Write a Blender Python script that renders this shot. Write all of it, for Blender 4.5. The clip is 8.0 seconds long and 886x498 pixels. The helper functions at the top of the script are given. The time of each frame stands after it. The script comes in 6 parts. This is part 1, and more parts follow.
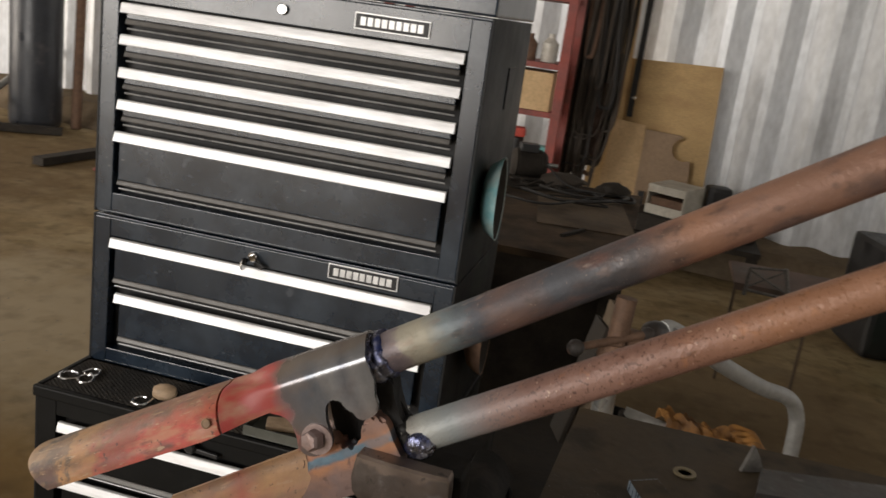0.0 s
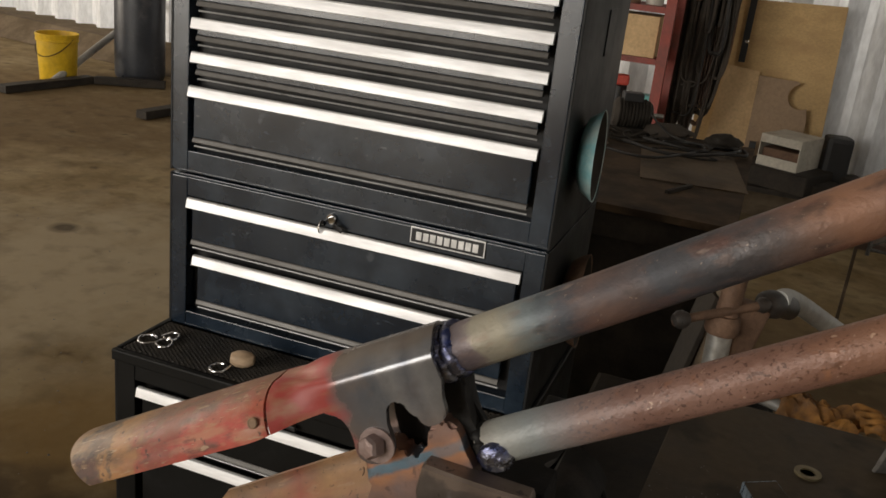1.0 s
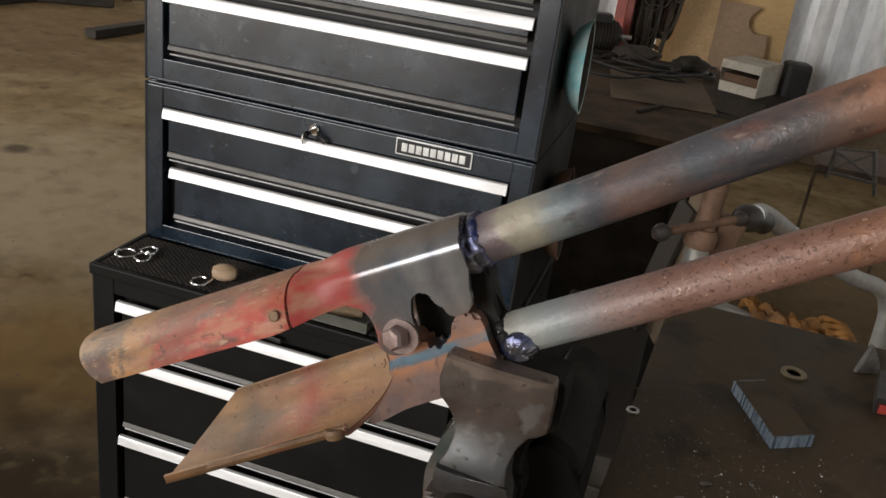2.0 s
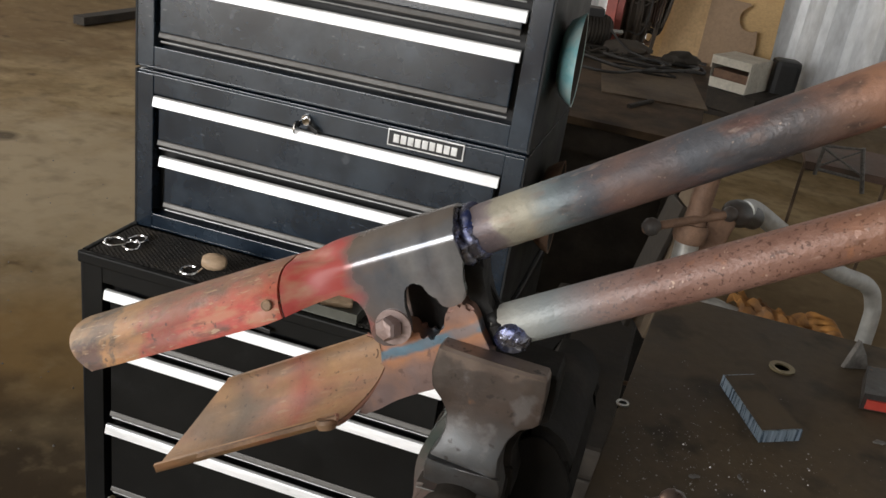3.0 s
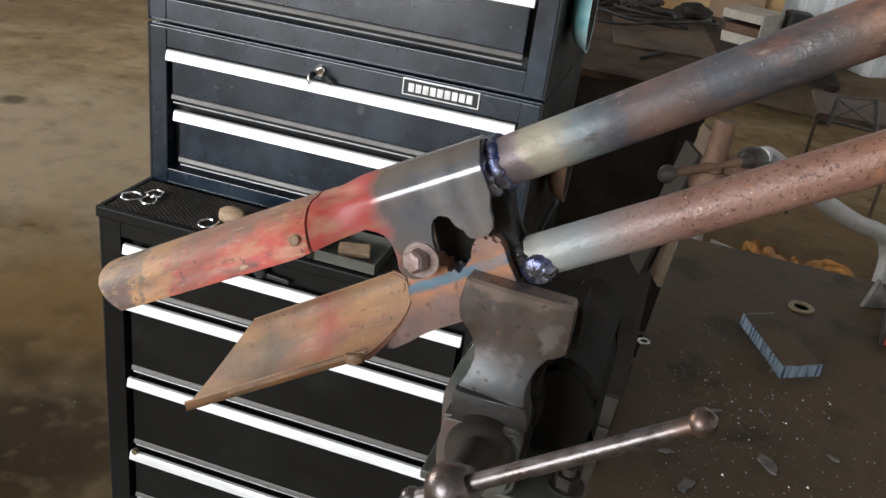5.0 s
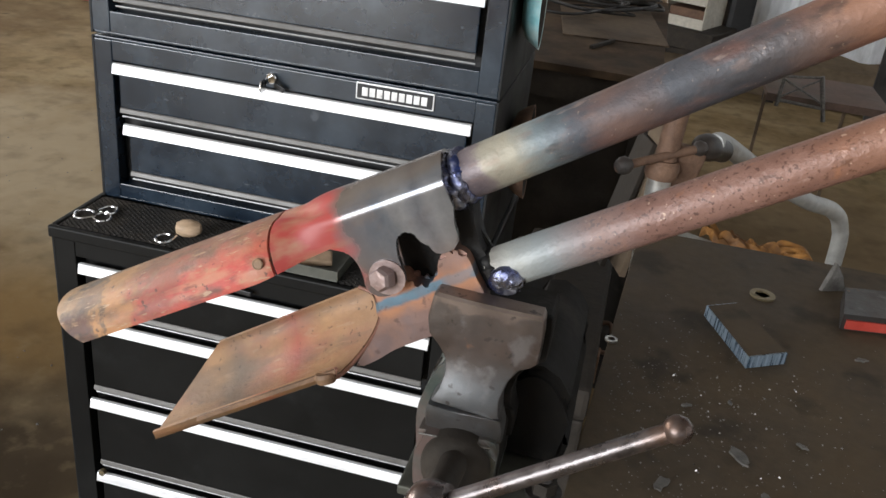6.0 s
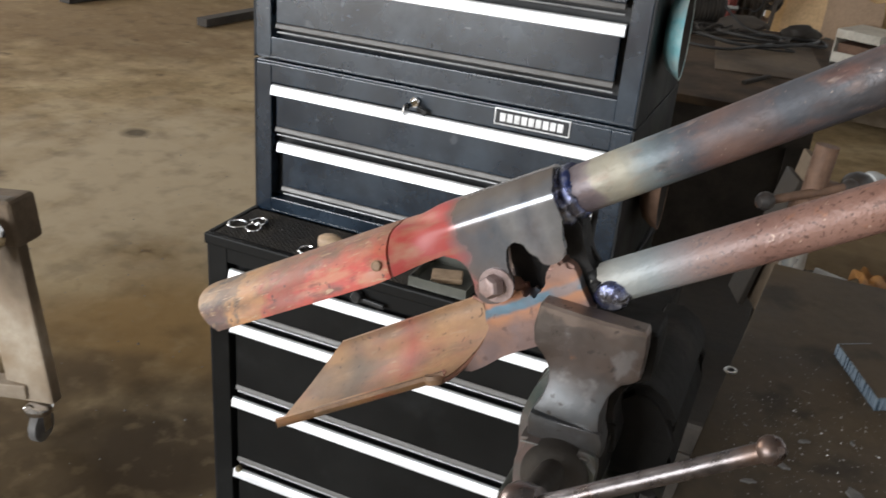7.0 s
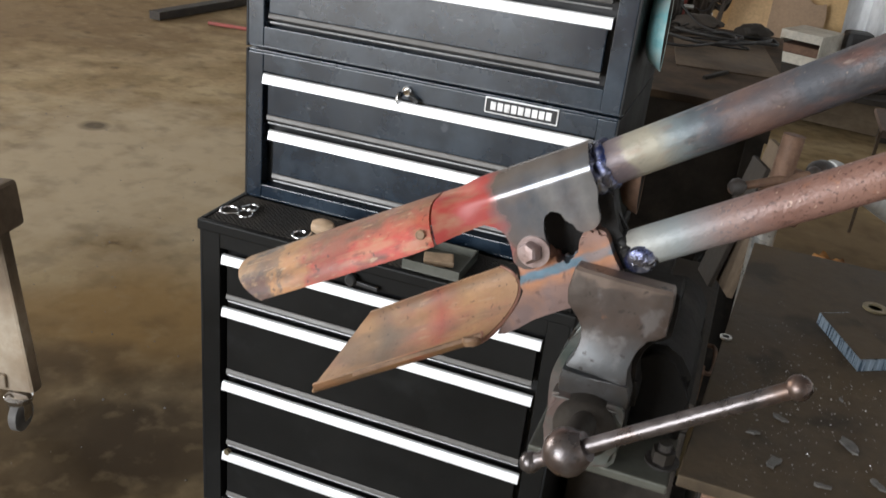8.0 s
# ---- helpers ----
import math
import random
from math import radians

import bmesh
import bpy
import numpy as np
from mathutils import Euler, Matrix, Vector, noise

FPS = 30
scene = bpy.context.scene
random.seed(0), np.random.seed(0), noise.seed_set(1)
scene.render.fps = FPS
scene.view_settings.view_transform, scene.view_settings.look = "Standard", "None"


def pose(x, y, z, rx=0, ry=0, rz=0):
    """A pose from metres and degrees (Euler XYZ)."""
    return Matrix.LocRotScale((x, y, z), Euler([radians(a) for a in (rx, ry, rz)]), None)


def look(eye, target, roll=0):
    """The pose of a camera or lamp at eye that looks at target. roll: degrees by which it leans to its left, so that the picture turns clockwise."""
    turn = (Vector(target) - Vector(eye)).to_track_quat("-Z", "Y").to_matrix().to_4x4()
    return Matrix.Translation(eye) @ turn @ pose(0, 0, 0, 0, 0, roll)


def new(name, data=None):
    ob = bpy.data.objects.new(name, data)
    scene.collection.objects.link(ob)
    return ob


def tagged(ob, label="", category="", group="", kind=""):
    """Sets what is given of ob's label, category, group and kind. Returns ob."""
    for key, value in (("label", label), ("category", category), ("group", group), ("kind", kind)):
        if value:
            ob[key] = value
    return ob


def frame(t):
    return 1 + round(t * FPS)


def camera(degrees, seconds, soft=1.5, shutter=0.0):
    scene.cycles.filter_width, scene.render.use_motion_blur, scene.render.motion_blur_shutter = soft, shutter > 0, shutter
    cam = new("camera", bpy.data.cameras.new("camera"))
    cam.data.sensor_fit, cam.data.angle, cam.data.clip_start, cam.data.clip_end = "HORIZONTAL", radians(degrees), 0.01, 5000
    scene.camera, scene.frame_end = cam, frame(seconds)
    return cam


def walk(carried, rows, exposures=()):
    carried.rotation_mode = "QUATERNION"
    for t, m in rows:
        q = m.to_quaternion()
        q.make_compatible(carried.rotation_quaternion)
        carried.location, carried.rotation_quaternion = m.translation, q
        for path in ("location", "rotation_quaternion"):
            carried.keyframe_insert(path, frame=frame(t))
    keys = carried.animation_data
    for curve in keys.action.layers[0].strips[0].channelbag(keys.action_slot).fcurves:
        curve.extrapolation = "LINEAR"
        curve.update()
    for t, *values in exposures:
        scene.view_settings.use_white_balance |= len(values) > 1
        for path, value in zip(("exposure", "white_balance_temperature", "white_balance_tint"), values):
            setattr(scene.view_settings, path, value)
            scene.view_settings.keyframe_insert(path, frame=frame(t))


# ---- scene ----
cam = camera(53.0, 8.0, 1.5, 0.3)
PATH = [
    (0, (0.919, -1.326, 1.33), (0.504, 0.561, 0.813), 8.0),
    (0.3, (0.944, -1.251, 1.329), (0.381, 0.588, 0.778), 8.6),
    (0.5, (0.939, -1.223, 1.326), (0.327, 0.587, 0.733), 7.4),
    (0.8, (0.920, -1.211, 1.321), (0.309, 0.586, 0.690), 6.9),
    (1, (0.903, -1.209, 1.319), (0.299, 0.583, 0.669), 6.5),
    (1.2, (0.892, -1.221, 1.318), (0.291, 0.559, 0.631), 6.7),
    (1.5, (0.873, -1.226, 1.302), (0.314, 0.553, 0.578), 7.3),
    (1.7, (0.870, -1.233, 1.302), (0.343, 0.544, 0.551), 7.8),
    (2, (0.861, -1.23, 1.287), (0.391, 0.549, 0.502), 7.9),
    (2.2, (0.861, -1.232, 1.287), (0.399, 0.547, 0.498), 8.0),
    (3.3, (0.851, -1.231, 1.282), (0.41, 0.546, 0.476), 9.2),
    (3.5, (0.845, -1.237, 1.274), (0.397, 0.53, 0.45), 9.3),
    (4, (0.851, -1.243, 1.268), (0.414, 0.515, 0.42), 8.6),
    (4.2, (0.851, -1.243, 1.264), (0.416, 0.509, 0.402), 8.6),
    (5.3, (0.851, -1.247, 1.267), (0.419, 0.501, 0.396), 7.7),
    (5.5, (0.852, -1.243, 1.277), (0.449, 0.517, 0.415), 7.3),
    (6, (0.842, -1.237, 1.278), (0.496, 0.526, 0.398), 6.4),
    (6.2, (0.831, -1.240, 1.277), (0.493, 0.531, 0.411), 6.3),
    (6.5, (0.842, -1.253, 1.282), (0.388, 0.508, 0.451), 5.6),
    (6.8, (0.866, -1.255, 1.279), (0.272, 0.468, 0.456), 5.7),
    (7, (0.877, -1.258, 1.276), (0.204, 0.428, 0.434), 5.0),
    (7.2, (0.879, -1.261, 1.272), (0.163, 0.394, 0.407), 3.6),
    (7.5, (0.868, -1.288, 1.278), (0.21, 0.408, 0.446), 4.6),
    (7.8, (0.845, -1.324, 1.279), (0.252, 0.404, 0.464), 5.5),
    (8, (0.829, -1.34, 1.271), (0.272, 0.39, 0.436), 6.4),
]
EXPOSURES = [(0.0, -0.25, 7300, 13), (0.5, -0.38, 7500, 12), (1.0, -0.5, 7600, 12), (1.5, -0.5, 7600, 12), (2.0, -0.07, 7000, 12), (3.5, 0.17, 6700, 10), (4.0, 0.24, 6500, 10), (5.5, 0.5, 6450, 10), (6.0, 0.55, 6450, 10), (8.0, 0.56, 6400, 10)]
walk(cam, [(t, look(eye, target, roll)) for t, eye, target, roll in PATH], EXPOSURES)


# ---- world and light ----
world = bpy.data.worlds.new("sky")
world.use_nodes = True
wn = world.node_tree.nodes
sky = wn.new("ShaderNodeTexSky")
sky.sky_type, sky.sun_disc = "NISHITA", False
sky.sun_elevation, sky.sun_rotation = radians(48), radians(215)
wn["Background"].inputs["Strength"].default_value = 0.12
world.node_tree.links.new(sky.outputs[0], wn["Background"].inputs["Color"])
scene.world = world
sun = new("sun", bpy.data.lights.new("sun", "SUN"))
sun.data.energy, sun.data.angle, sun.data.color = 3.0, radians(0.5), (1.0, 0.95, 0.88)
sun.matrix_world = look((-3, -6, 8), (0, 0, 0))


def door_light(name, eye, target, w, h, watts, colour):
    """An area lamp for daylight through an assumed, unseen doorway."""
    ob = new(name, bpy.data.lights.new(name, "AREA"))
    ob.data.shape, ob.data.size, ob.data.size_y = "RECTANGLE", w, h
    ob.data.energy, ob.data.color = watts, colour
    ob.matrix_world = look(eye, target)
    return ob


# Both doorways are assumed out of view, as sources for the daylight.
door_light("assumed_door_daylight", (-3.4, -6.9, 2.0), (-3.4, 0, 2.0), 5.0, 3.4, 515, (0.96, 0.98, 1.0))
door_light("assumed_side_daylight", (-9.3, 1.2, 1.8), (0, 1.2, 1.8), 4.0, 3.2, 410, (1.0, 0.97, 0.93))


# ---- materials ----
def surf(name, a, b, scale=8.0, rough=0.6, metal=0.0, bump=0.15, fine=60.0, stain=None, stain_scale=2.5, stain_at=0.55, rough_var=0.15, detail=6.0, stretch=(1, 1, 1), soft=0.12, spec=0.5):
    """Two tones of grain, an optional stain with soft edges, uneven gloss and fine relief."""
    m = bpy.data.materials.new(name)
    m.use_nodes = True
    n, l = m.node_tree.nodes, m.node_tree.links
    p = n["Principled BSDF"]
    co = n.new("ShaderNodeTexCoord")
    mp = n.new("ShaderNodeMapping")
    mp.inputs["Scale"].default_value = stretch
    l.new(co.outputs["Object"], mp.inputs["Vector"])

    def grain(s, d=detail):
        t = n.new("ShaderNodeTexNoise")
        t.inputs["Scale"].default_value, t.inputs["Detail"].default_value, t.inputs["Roughness"].default_value = s, d, 0.62
        l.new(mp.outputs[0], t.inputs["Vector"])
        return t.outputs["Fac"]

    def ramp(src, lo, hi, c0=(0, 0, 0, 1), c1=(1, 1, 1, 1)):
        r = n.new("ShaderNodeValToRGB")
        r.color_ramp.elements[0].position, r.color_ramp.elements[1].position = max(lo, 0), min(hi, 1)
        r.color_ramp.elements[0].color, r.color_ramp.elements[1].color = c0, c1
        l.new(src, r.inputs[0])
        return r.outputs[0]

    big = grain(scale)
    small = grain(fine, 4.0)
    col = ramp(big, 0.32, 0.68, (*a, 1), (*b, 1))
    mix = n.new("ShaderNodeMix")
    mix.data_type, mix.blend_type = "RGBA", "MULTIPLY"
    mix.inputs["Factor"].default_value = 0.35
    l.new(col, mix.inputs["A"])
    l.new(ramp(small, 0.3, 0.7, (0.55, 0.55, 0.55, 1), (1.25, 1.25, 1.25, 1)), mix.inputs["B"])
    col = mix.outputs["Result"]
    if stain:
        mask = ramp(grain(stain_scale, 8.0), stain_at - soft, stain_at + soft)
        st = n.new("ShaderNodeMix")
        st.data_type = "RGBA"
        l.new(mask, st.inputs["Factor"])
        l.new(col, st.inputs["A"])
        st.inputs["B"].default_value = (*stain, 1)
        col = st.outputs["Result"]
    l.new(col, p.inputs["Base Color"])
    rr = n.new("ShaderNodeMapRange")
    rr.inputs["To Min"].default_value, rr.inputs["To Max"].default_value = max(rough - rough_var, 0.03), min(rough + rough_var, 1)
    rr.inputs["From Min"].default_value, rr.inputs["From Max"].default_value = 0.3, 0.7
    l.new(big, rr.inputs["Value"])
    l.new(rr.outputs[0], p.inputs["Roughness"])
    p.inputs["Metallic"].default_value = metal
    p.inputs["Specular IOR Level"].default_value = spec
    bp = n.new("ShaderNodeBump")
    bp.inputs["Strength"].default_value, bp.inputs["Distance"].default_value = bump, 0.004
    l.new(small, bp.inputs["Height"])
    l.new(bp.outputs[0], p.inputs["Normal"])
    m["colour_socket"] = 1
    return m


def along(m, origin, axis, stops, wobble=0.02, wobble_scale=30.0, strength=1.0):
    """Lays bands of colour over a material, by the distance along an axis: paint, soil, heat tints and painted shading.
    stops: metres, colour, how far it covers.
    """
    n, l = m.node_tree.nodes, m.node_tree.links
    p = n["Principled BSDF"]
    co = n.new("ShaderNodeTexCoord")
    sub = n.new("ShaderNodeVectorMath")
    sub.operation = "SUBTRACT"
    sub.inputs[1].default_value = origin
    l.new(co.outputs["Object"], sub.inputs[0])
    dot = n.new("ShaderNodeVectorMath")
    dot.operation = "DOT_PRODUCT"
    dot.inputs[1].default_value = Vector(axis).normalized()
    l.new(sub.outputs[0], dot.inputs[0])
    t = n.new("ShaderNodeTexNoise")
    t.inputs["Scale"].default_value, t.inputs["Detail"].default_value = wobble_scale, 7.0
    l.new(co.outputs["Object"], t.inputs["Vector"])
    add = n.new("ShaderNodeMath")
    add.operation = "MULTIPLY_ADD"
    l.new(t.outputs["Fac"], add.inputs[0])
    add.inputs[1].default_value = 2 * wobble
    l.new(dot.outputs["Value"], add.inputs[2])
    lo, hi = stops[0][0], stops[-1][0]
    mr = n.new("ShaderNodeMapRange")
    mr.inputs["From Min"].default_value, mr.inputs["From Max"].default_value = lo + wobble, hi + wobble
    l.new(add.outputs[0], mr.inputs["Value"])
    cr, mk = n.new("ShaderNodeValToRGB"), n.new("ShaderNodeValToRGB")
    for r, k in ((cr, 0), (mk, 1)):
        r.color_ramp.elements[0].position, r.color_ramp.elements[-1].position = 0.0, 1.0
        for d, c, cover in stops[1:-1]:
            r.color_ramp.elements.new((d - lo) / (hi - lo))
        for e, (d, c, cover) in zip(r.color_ramp.elements, stops):
            e.color = (*c, 1) if k == 0 else (cover * strength,) * 3 + (1,)
        l.new(mr.outputs[0], r.inputs[0])
    mix = n.new("ShaderNodeMix")
    mix.data_type = "RGBA"
    old = p.inputs["Base Color"].links[0].from_socket
    l.new(mk.outputs[0], mix.inputs["Factor"])
    l.new(old, mix.inputs["A"])
    l.new(cr.outputs[0], mix.inputs["B"])
    l.new(mix.outputs["Result"], p.inputs["Base Color"])
    return m


def speckle(m, colour, scale=160.0, at=0.62, soft=0.03, detail=3.0, streak=None, strength=1.0):
    """Pits, flecks or worn streaks over a material; streak: the turn about y and the stretch along it."""
    n, l = m.node_tree.nodes, m.node_tree.links
    p = n["Principled BSDF"]
    co = n.new("ShaderNodeTexCoord")
    src = co.outputs["Object"]
    if streak:
        mp = n.new("ShaderNodeMapping")
        mp.inputs["Rotation"].default_value = (0, radians(streak[0]), 0)
        l.new(src, mp.inputs["Vector"])
        mp2 = n.new("ShaderNodeMapping")
        mp2.inputs["Scale"].default_value = (1 / streak[1], 1, 1)
        l.new(mp.outputs[0], mp2.inputs["Vector"])
        src = mp2.outputs[0]
    t = n.new("ShaderNodeTexNoise")
    t.inputs["Scale"].default_value, t.inputs["Detail"].default_value = scale, detail
    l.new(src, t.inputs["Vector"])
    r = n.new("ShaderNodeValToRGB")
    r.color_ramp.elements[0].position, r.color_ramp.elements[1].position = at - soft, at + soft
    r.color_ramp.elements[1].color = (strength, strength, strength, 1)
    l.new(t.outputs["Fac"], r.inputs[0])
    mix = n.new("ShaderNodeMix")
    mix.data_type = "RGBA"
    old = p.inputs["Base Color"].links[0].from_socket
    l.new(r.outputs[0], mix.inputs["Factor"])
    l.new(old, mix.inputs["A"])
    mix.inputs["B"].default_value = (*colour, 1)
    l.new(mix.outputs["Result"], p.inputs["Base Color"])
    return m


def paint_over(m, origin, axis, end, wobble, a, b, scale, streak_turn):
    """Old paint on steel up to a ragged edge: colour, gloss and metal change together."""
    n, l = m.node_tree.nodes, m.node_tree.links
    p = n["Principled BSDF"]
    co = n.new("ShaderNodeTexCoord")
    sub = n.new("ShaderNodeVectorMath")
    sub.operation = "SUBTRACT"
    sub.inputs[1].default_value = origin
    l.new(co.outputs["Object"], sub.inputs[0])
    dot = n.new("ShaderNodeVectorMath")
    dot.operation = "DOT_PRODUCT"
    dot.inputs[1].default_value = Vector(axis).normalized()
    l.new(sub.outputs[0], dot.inputs[0])
    t = n.new("ShaderNodeTexNoise")
    t.inputs["Scale"].default_value, t.inputs["Detail"].default_value = 55.0, 9.0
    l.new(co.outputs["Object"], t.inputs["Vector"])
    add = n.new("ShaderNodeMath")
    add.operation = "MULTIPLY_ADD"
    l.new(t.outputs["Fac"], add.inputs[0])
    add.inputs[1].default_value = 2 * wobble
    l.new(dot.outputs["Value"], add.inputs[2])
    mask = n.new("ShaderNodeMapRange")
    mask.inputs["From Min"].default_value, mask.inputs["From Max"].default_value = end + wobble + 0.007, end + wobble - 0.007
    l.new(add.outputs[0], mask.inputs["Value"])
    mp = n.new("ShaderNodeMapping")
    mp.inputs["Rotation"].default_value = (0, radians(streak_turn), 0)
    l.new(co.outputs["Object"], mp.inputs["Vector"])
    mp2 = n.new("ShaderNodeMapping")
    mp2.inputs["Scale"].default_value = (0.3, 1, 1)
    l.new(mp.outputs[0], mp2.inputs["Vector"])
    g = n.new("ShaderNodeTexNoise")
    g.inputs["Scale"].default_value, g.inputs["Detail"].default_value = scale, 11.0
    l.new(mp2.outputs[0], g.inputs["Vector"])
    r = n.new("ShaderNodeValToRGB")
    r.color_ramp.elements[0].position, r.color_ramp.elements[1].position = 0.47, 0.70
    r.color_ramp.elements[0].color, r.color_ramp.elements[1].color = (*a, 1), (*b, 1)
    l.new(g.outputs["Fac"], r.inputs[0])
    mix = n.new("ShaderNodeMix")
    mix.data_type = "RGBA"
    l.new(mask.outputs[0], mix.inputs["Factor"])
    l.new(p.inputs["Base Color"].links[0].from_socket, mix.inputs["A"])
    l.new(r.outputs[0], mix.inputs["B"])
    l.new(mix.outputs["Result"], p.inputs["Base Color"])
    for name, painted in (("Metallic", 0.0), ("Roughness", 0.46)):
        bare = n.new("ShaderNodeMix")
        l.new(mask.outputs[0], bare.inputs[0])
        if p.inputs[name].links:
            l.new(p.inputs[name].links[0].from_socket, bare.inputs[2])
        else:
            bare.inputs[2].default_value = p.inputs[name].default_value
        bare.inputs[3].default_value = painted
        l.new(bare.outputs[0], p.inputs[name])


M = {}
# The blue in this enamel stands in for reflected sky.
M["chest"] = surf("sky_tinted_black_enamel", (0.0030, 0.0092, 0.0195), (0.0072, 0.0175, 0.032), 3, 0.25, 0, 0.02, 25, (0.040, 0.060, 0.084), 9, 0.61, 0.1, soft=0.16, spec=0.75)
speckle(M["chest"], (0.13, 0.15, 0.17), 60, 0.70, 0.02, 8, (90, 0.4), 0.5)
speckle(M["chest"], (0.085, 0.10, 0.12), 22, 0.685, 0.03, 9, None, 0.5)
M["chest_side"] = surf("dusty_black_enamel", (0.008, 0.009, 0.010), (0.015, 0.016, 0.017), 4, 0.5, 0, 0.08, 40, (0.05, 0.05, 0.046), 5, 0.68, spec=0.3)
# The same enamel without the painted sky tint, since these drawers reflect the floor.
M["cabinet"] = surf("neutral_black_enamel", (0.0070, 0.0070, 0.0068), (0.0115, 0.0115, 0.011), 3, 0.5, 0, 0.02, 25, (0.020, 0.021, 0.021), 8, 0.70, 0.1, soft=0.12, spec=0.16)
M["recess"] = surf("dark_drawer_gap", (0.006, 0.006, 0.007), (0.012, 0.012, 0.012), 6, 0.6)
M["lip"] = surf("worn_drawer_lip", (0.060, 0.055, 0.050), (0.115, 0.108, 0.10), 7, 0.42, 0.2)
# The lip's lower edge is a paler grey than the lip.
M["lip_edge"] = surf("pale_lip_edge", (0.22, 0.22, 0.22), (0.42, 0.42, 0.42), 9, 0.38, 0.4)
M["alu"] = surf("brushed_aluminium", (0.84, 0.85, 0.86), (0.93, 0.93, 0.94), 40, 0.40, 0.22, 0.06, 120, (0.66, 0.66, 0.66), 20, 0.72, stretch=(0.15, 1, 1))
speckle(M["alu"], (0.40, 0.40, 0.41), 9, 0.70, 0.03, 8, None, 0.6)
M["badge"] = surf("printed_silver", (0.78, 0.79, 0.80), (0.88, 0.88, 0.88), 60, 0.4, 0.3, 0.05)
M["badge_dark"] = surf("printed_black", (0.012, 0.013, 0.016), (0.02, 0.02, 0.022), 40, 0.5)
M["chrome"] = surf("chrome", (0.75, 0.75, 0.76), (0.85, 0.85, 0.86), 30, 0.16, 1.0, 0.03)
M["mat"] = surf("black_rubber_mat", (0.013, 0.012, 0.011), (0.030, 0.027, 0.024), 14, 0.8, 0, 0.3, 90, (0.075, 0.060, 0.045), 7, 0.60, soft=0.2)
M["floor"] = surf("dusty_concrete", (0.240, 0.170, 0.086), (0.380, 0.285, 0.160), 0.7, 0.9, 0, 0.25, 24, (0.155, 0.098, 0.042), 0.6, 0.58, 0.1, 11, soft=0.2, spec=0.12)
speckle(M["floor"], (0.150, 0.096, 0.042), 2.2, 0.57, 0.14, 9, None, 0.7)
speckle(M["floor"], (0.42, 0.33, 0.20), 3.5, 0.58, 0.14, 9, (0, 1.4), 0.65)
speckle(M["floor"], (0.125, 0.084, 0.042), 13.0, 0.60, 0.08, 9, None, 0.45)
speckle(M["floor"], (0.39, 0.31, 0.19), 42.0, 0.64, 0.06, 6, None, 0.2)
speckle(M["floor"], (0.055, 0.038, 0.024), 4.5, 0.70, 0.04, 9, None, 0.85)


def ragged_patch(m, centre, size, colour):
    """A ragged-edged patch of another colour: oil stains, broad tones and painted shade."""
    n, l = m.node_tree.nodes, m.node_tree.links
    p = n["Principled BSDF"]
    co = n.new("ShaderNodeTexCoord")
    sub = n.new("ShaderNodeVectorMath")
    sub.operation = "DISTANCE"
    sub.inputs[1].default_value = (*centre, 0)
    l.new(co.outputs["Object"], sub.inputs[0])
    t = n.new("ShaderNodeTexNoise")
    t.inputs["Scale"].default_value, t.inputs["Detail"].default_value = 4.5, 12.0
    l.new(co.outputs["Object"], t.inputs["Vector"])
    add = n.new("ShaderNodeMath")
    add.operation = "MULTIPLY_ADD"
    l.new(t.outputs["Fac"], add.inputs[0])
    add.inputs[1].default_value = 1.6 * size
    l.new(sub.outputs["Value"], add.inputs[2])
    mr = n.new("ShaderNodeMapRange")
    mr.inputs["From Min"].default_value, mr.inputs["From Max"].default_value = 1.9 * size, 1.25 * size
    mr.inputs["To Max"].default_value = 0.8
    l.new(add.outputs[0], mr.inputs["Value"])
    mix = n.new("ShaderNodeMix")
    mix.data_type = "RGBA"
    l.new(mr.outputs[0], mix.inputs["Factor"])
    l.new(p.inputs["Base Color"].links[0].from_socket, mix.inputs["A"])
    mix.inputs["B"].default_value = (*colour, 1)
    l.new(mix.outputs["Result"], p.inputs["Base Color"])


# Two broad tones: paler floor left of the chest, darker floor far back.
ragged_patch(M["floor"], (-1.45, 1.30), 0.95, (0.40, 0.325, 0.22))
ragged_patch(M["floor"], (-3.4, 3.5), 1.6, (0.145, 0.095, 0.048))
ragged_patch(M["floor"], (-0.60, 0.40), 0.34, (0.235, 0.145, 0.055))
# Dark stain left of the cabinet, deepened by a second patch at its foot.
ragged_patch(M["floor"], (-0.40, -0.16), 0.50, (0.050, 0.033, 0.017))
ragged_patch(M["floor"], (-0.18, 0.02), 0.30, (0.034, 0.023, 0.013))
# Shade on the floor right of the stand, painted in as a darker patch.
ragged_patch(M["floor"], (1.5, 2.0), 0.9, (0.19, 0.135, 0.078))
ragged_patch(M["floor"], (-0.66, 0.06), 0.18, (0.10, 0.068, 0.036))
ragged_patch(M["floor"], (-1.78, 1.66), 0.07, (0.06, 0.045, 0.03))
speckle(M["floor"], (0.040, 0.028, 0.017), 8.0, 0.61, 0.10, 11, None, 0.32)
speckle(M["floor"], (0.30, 0.225, 0.130), 17.0, 0.64, 0.09, 11, None, 0.26)
M["bank"] = surf("banked_dirt", (0.14, 0.105, 0.07), (0.23, 0.175, 0.12), 3, 0.95, 0, 0.4, 30, (0.09, 0.065, 0.04), 2, 0.58, spec=0.1)
M["wall"] = surf("galvanised_sheet", (0.82, 0.85, 0.89), (0.90, 0.925, 0.95), 2.2, 0.45, 0.15, 0.05, 30, (0.36, 0.36, 0.36), 3, 0.66, stretch=(1, 1, 0.35))
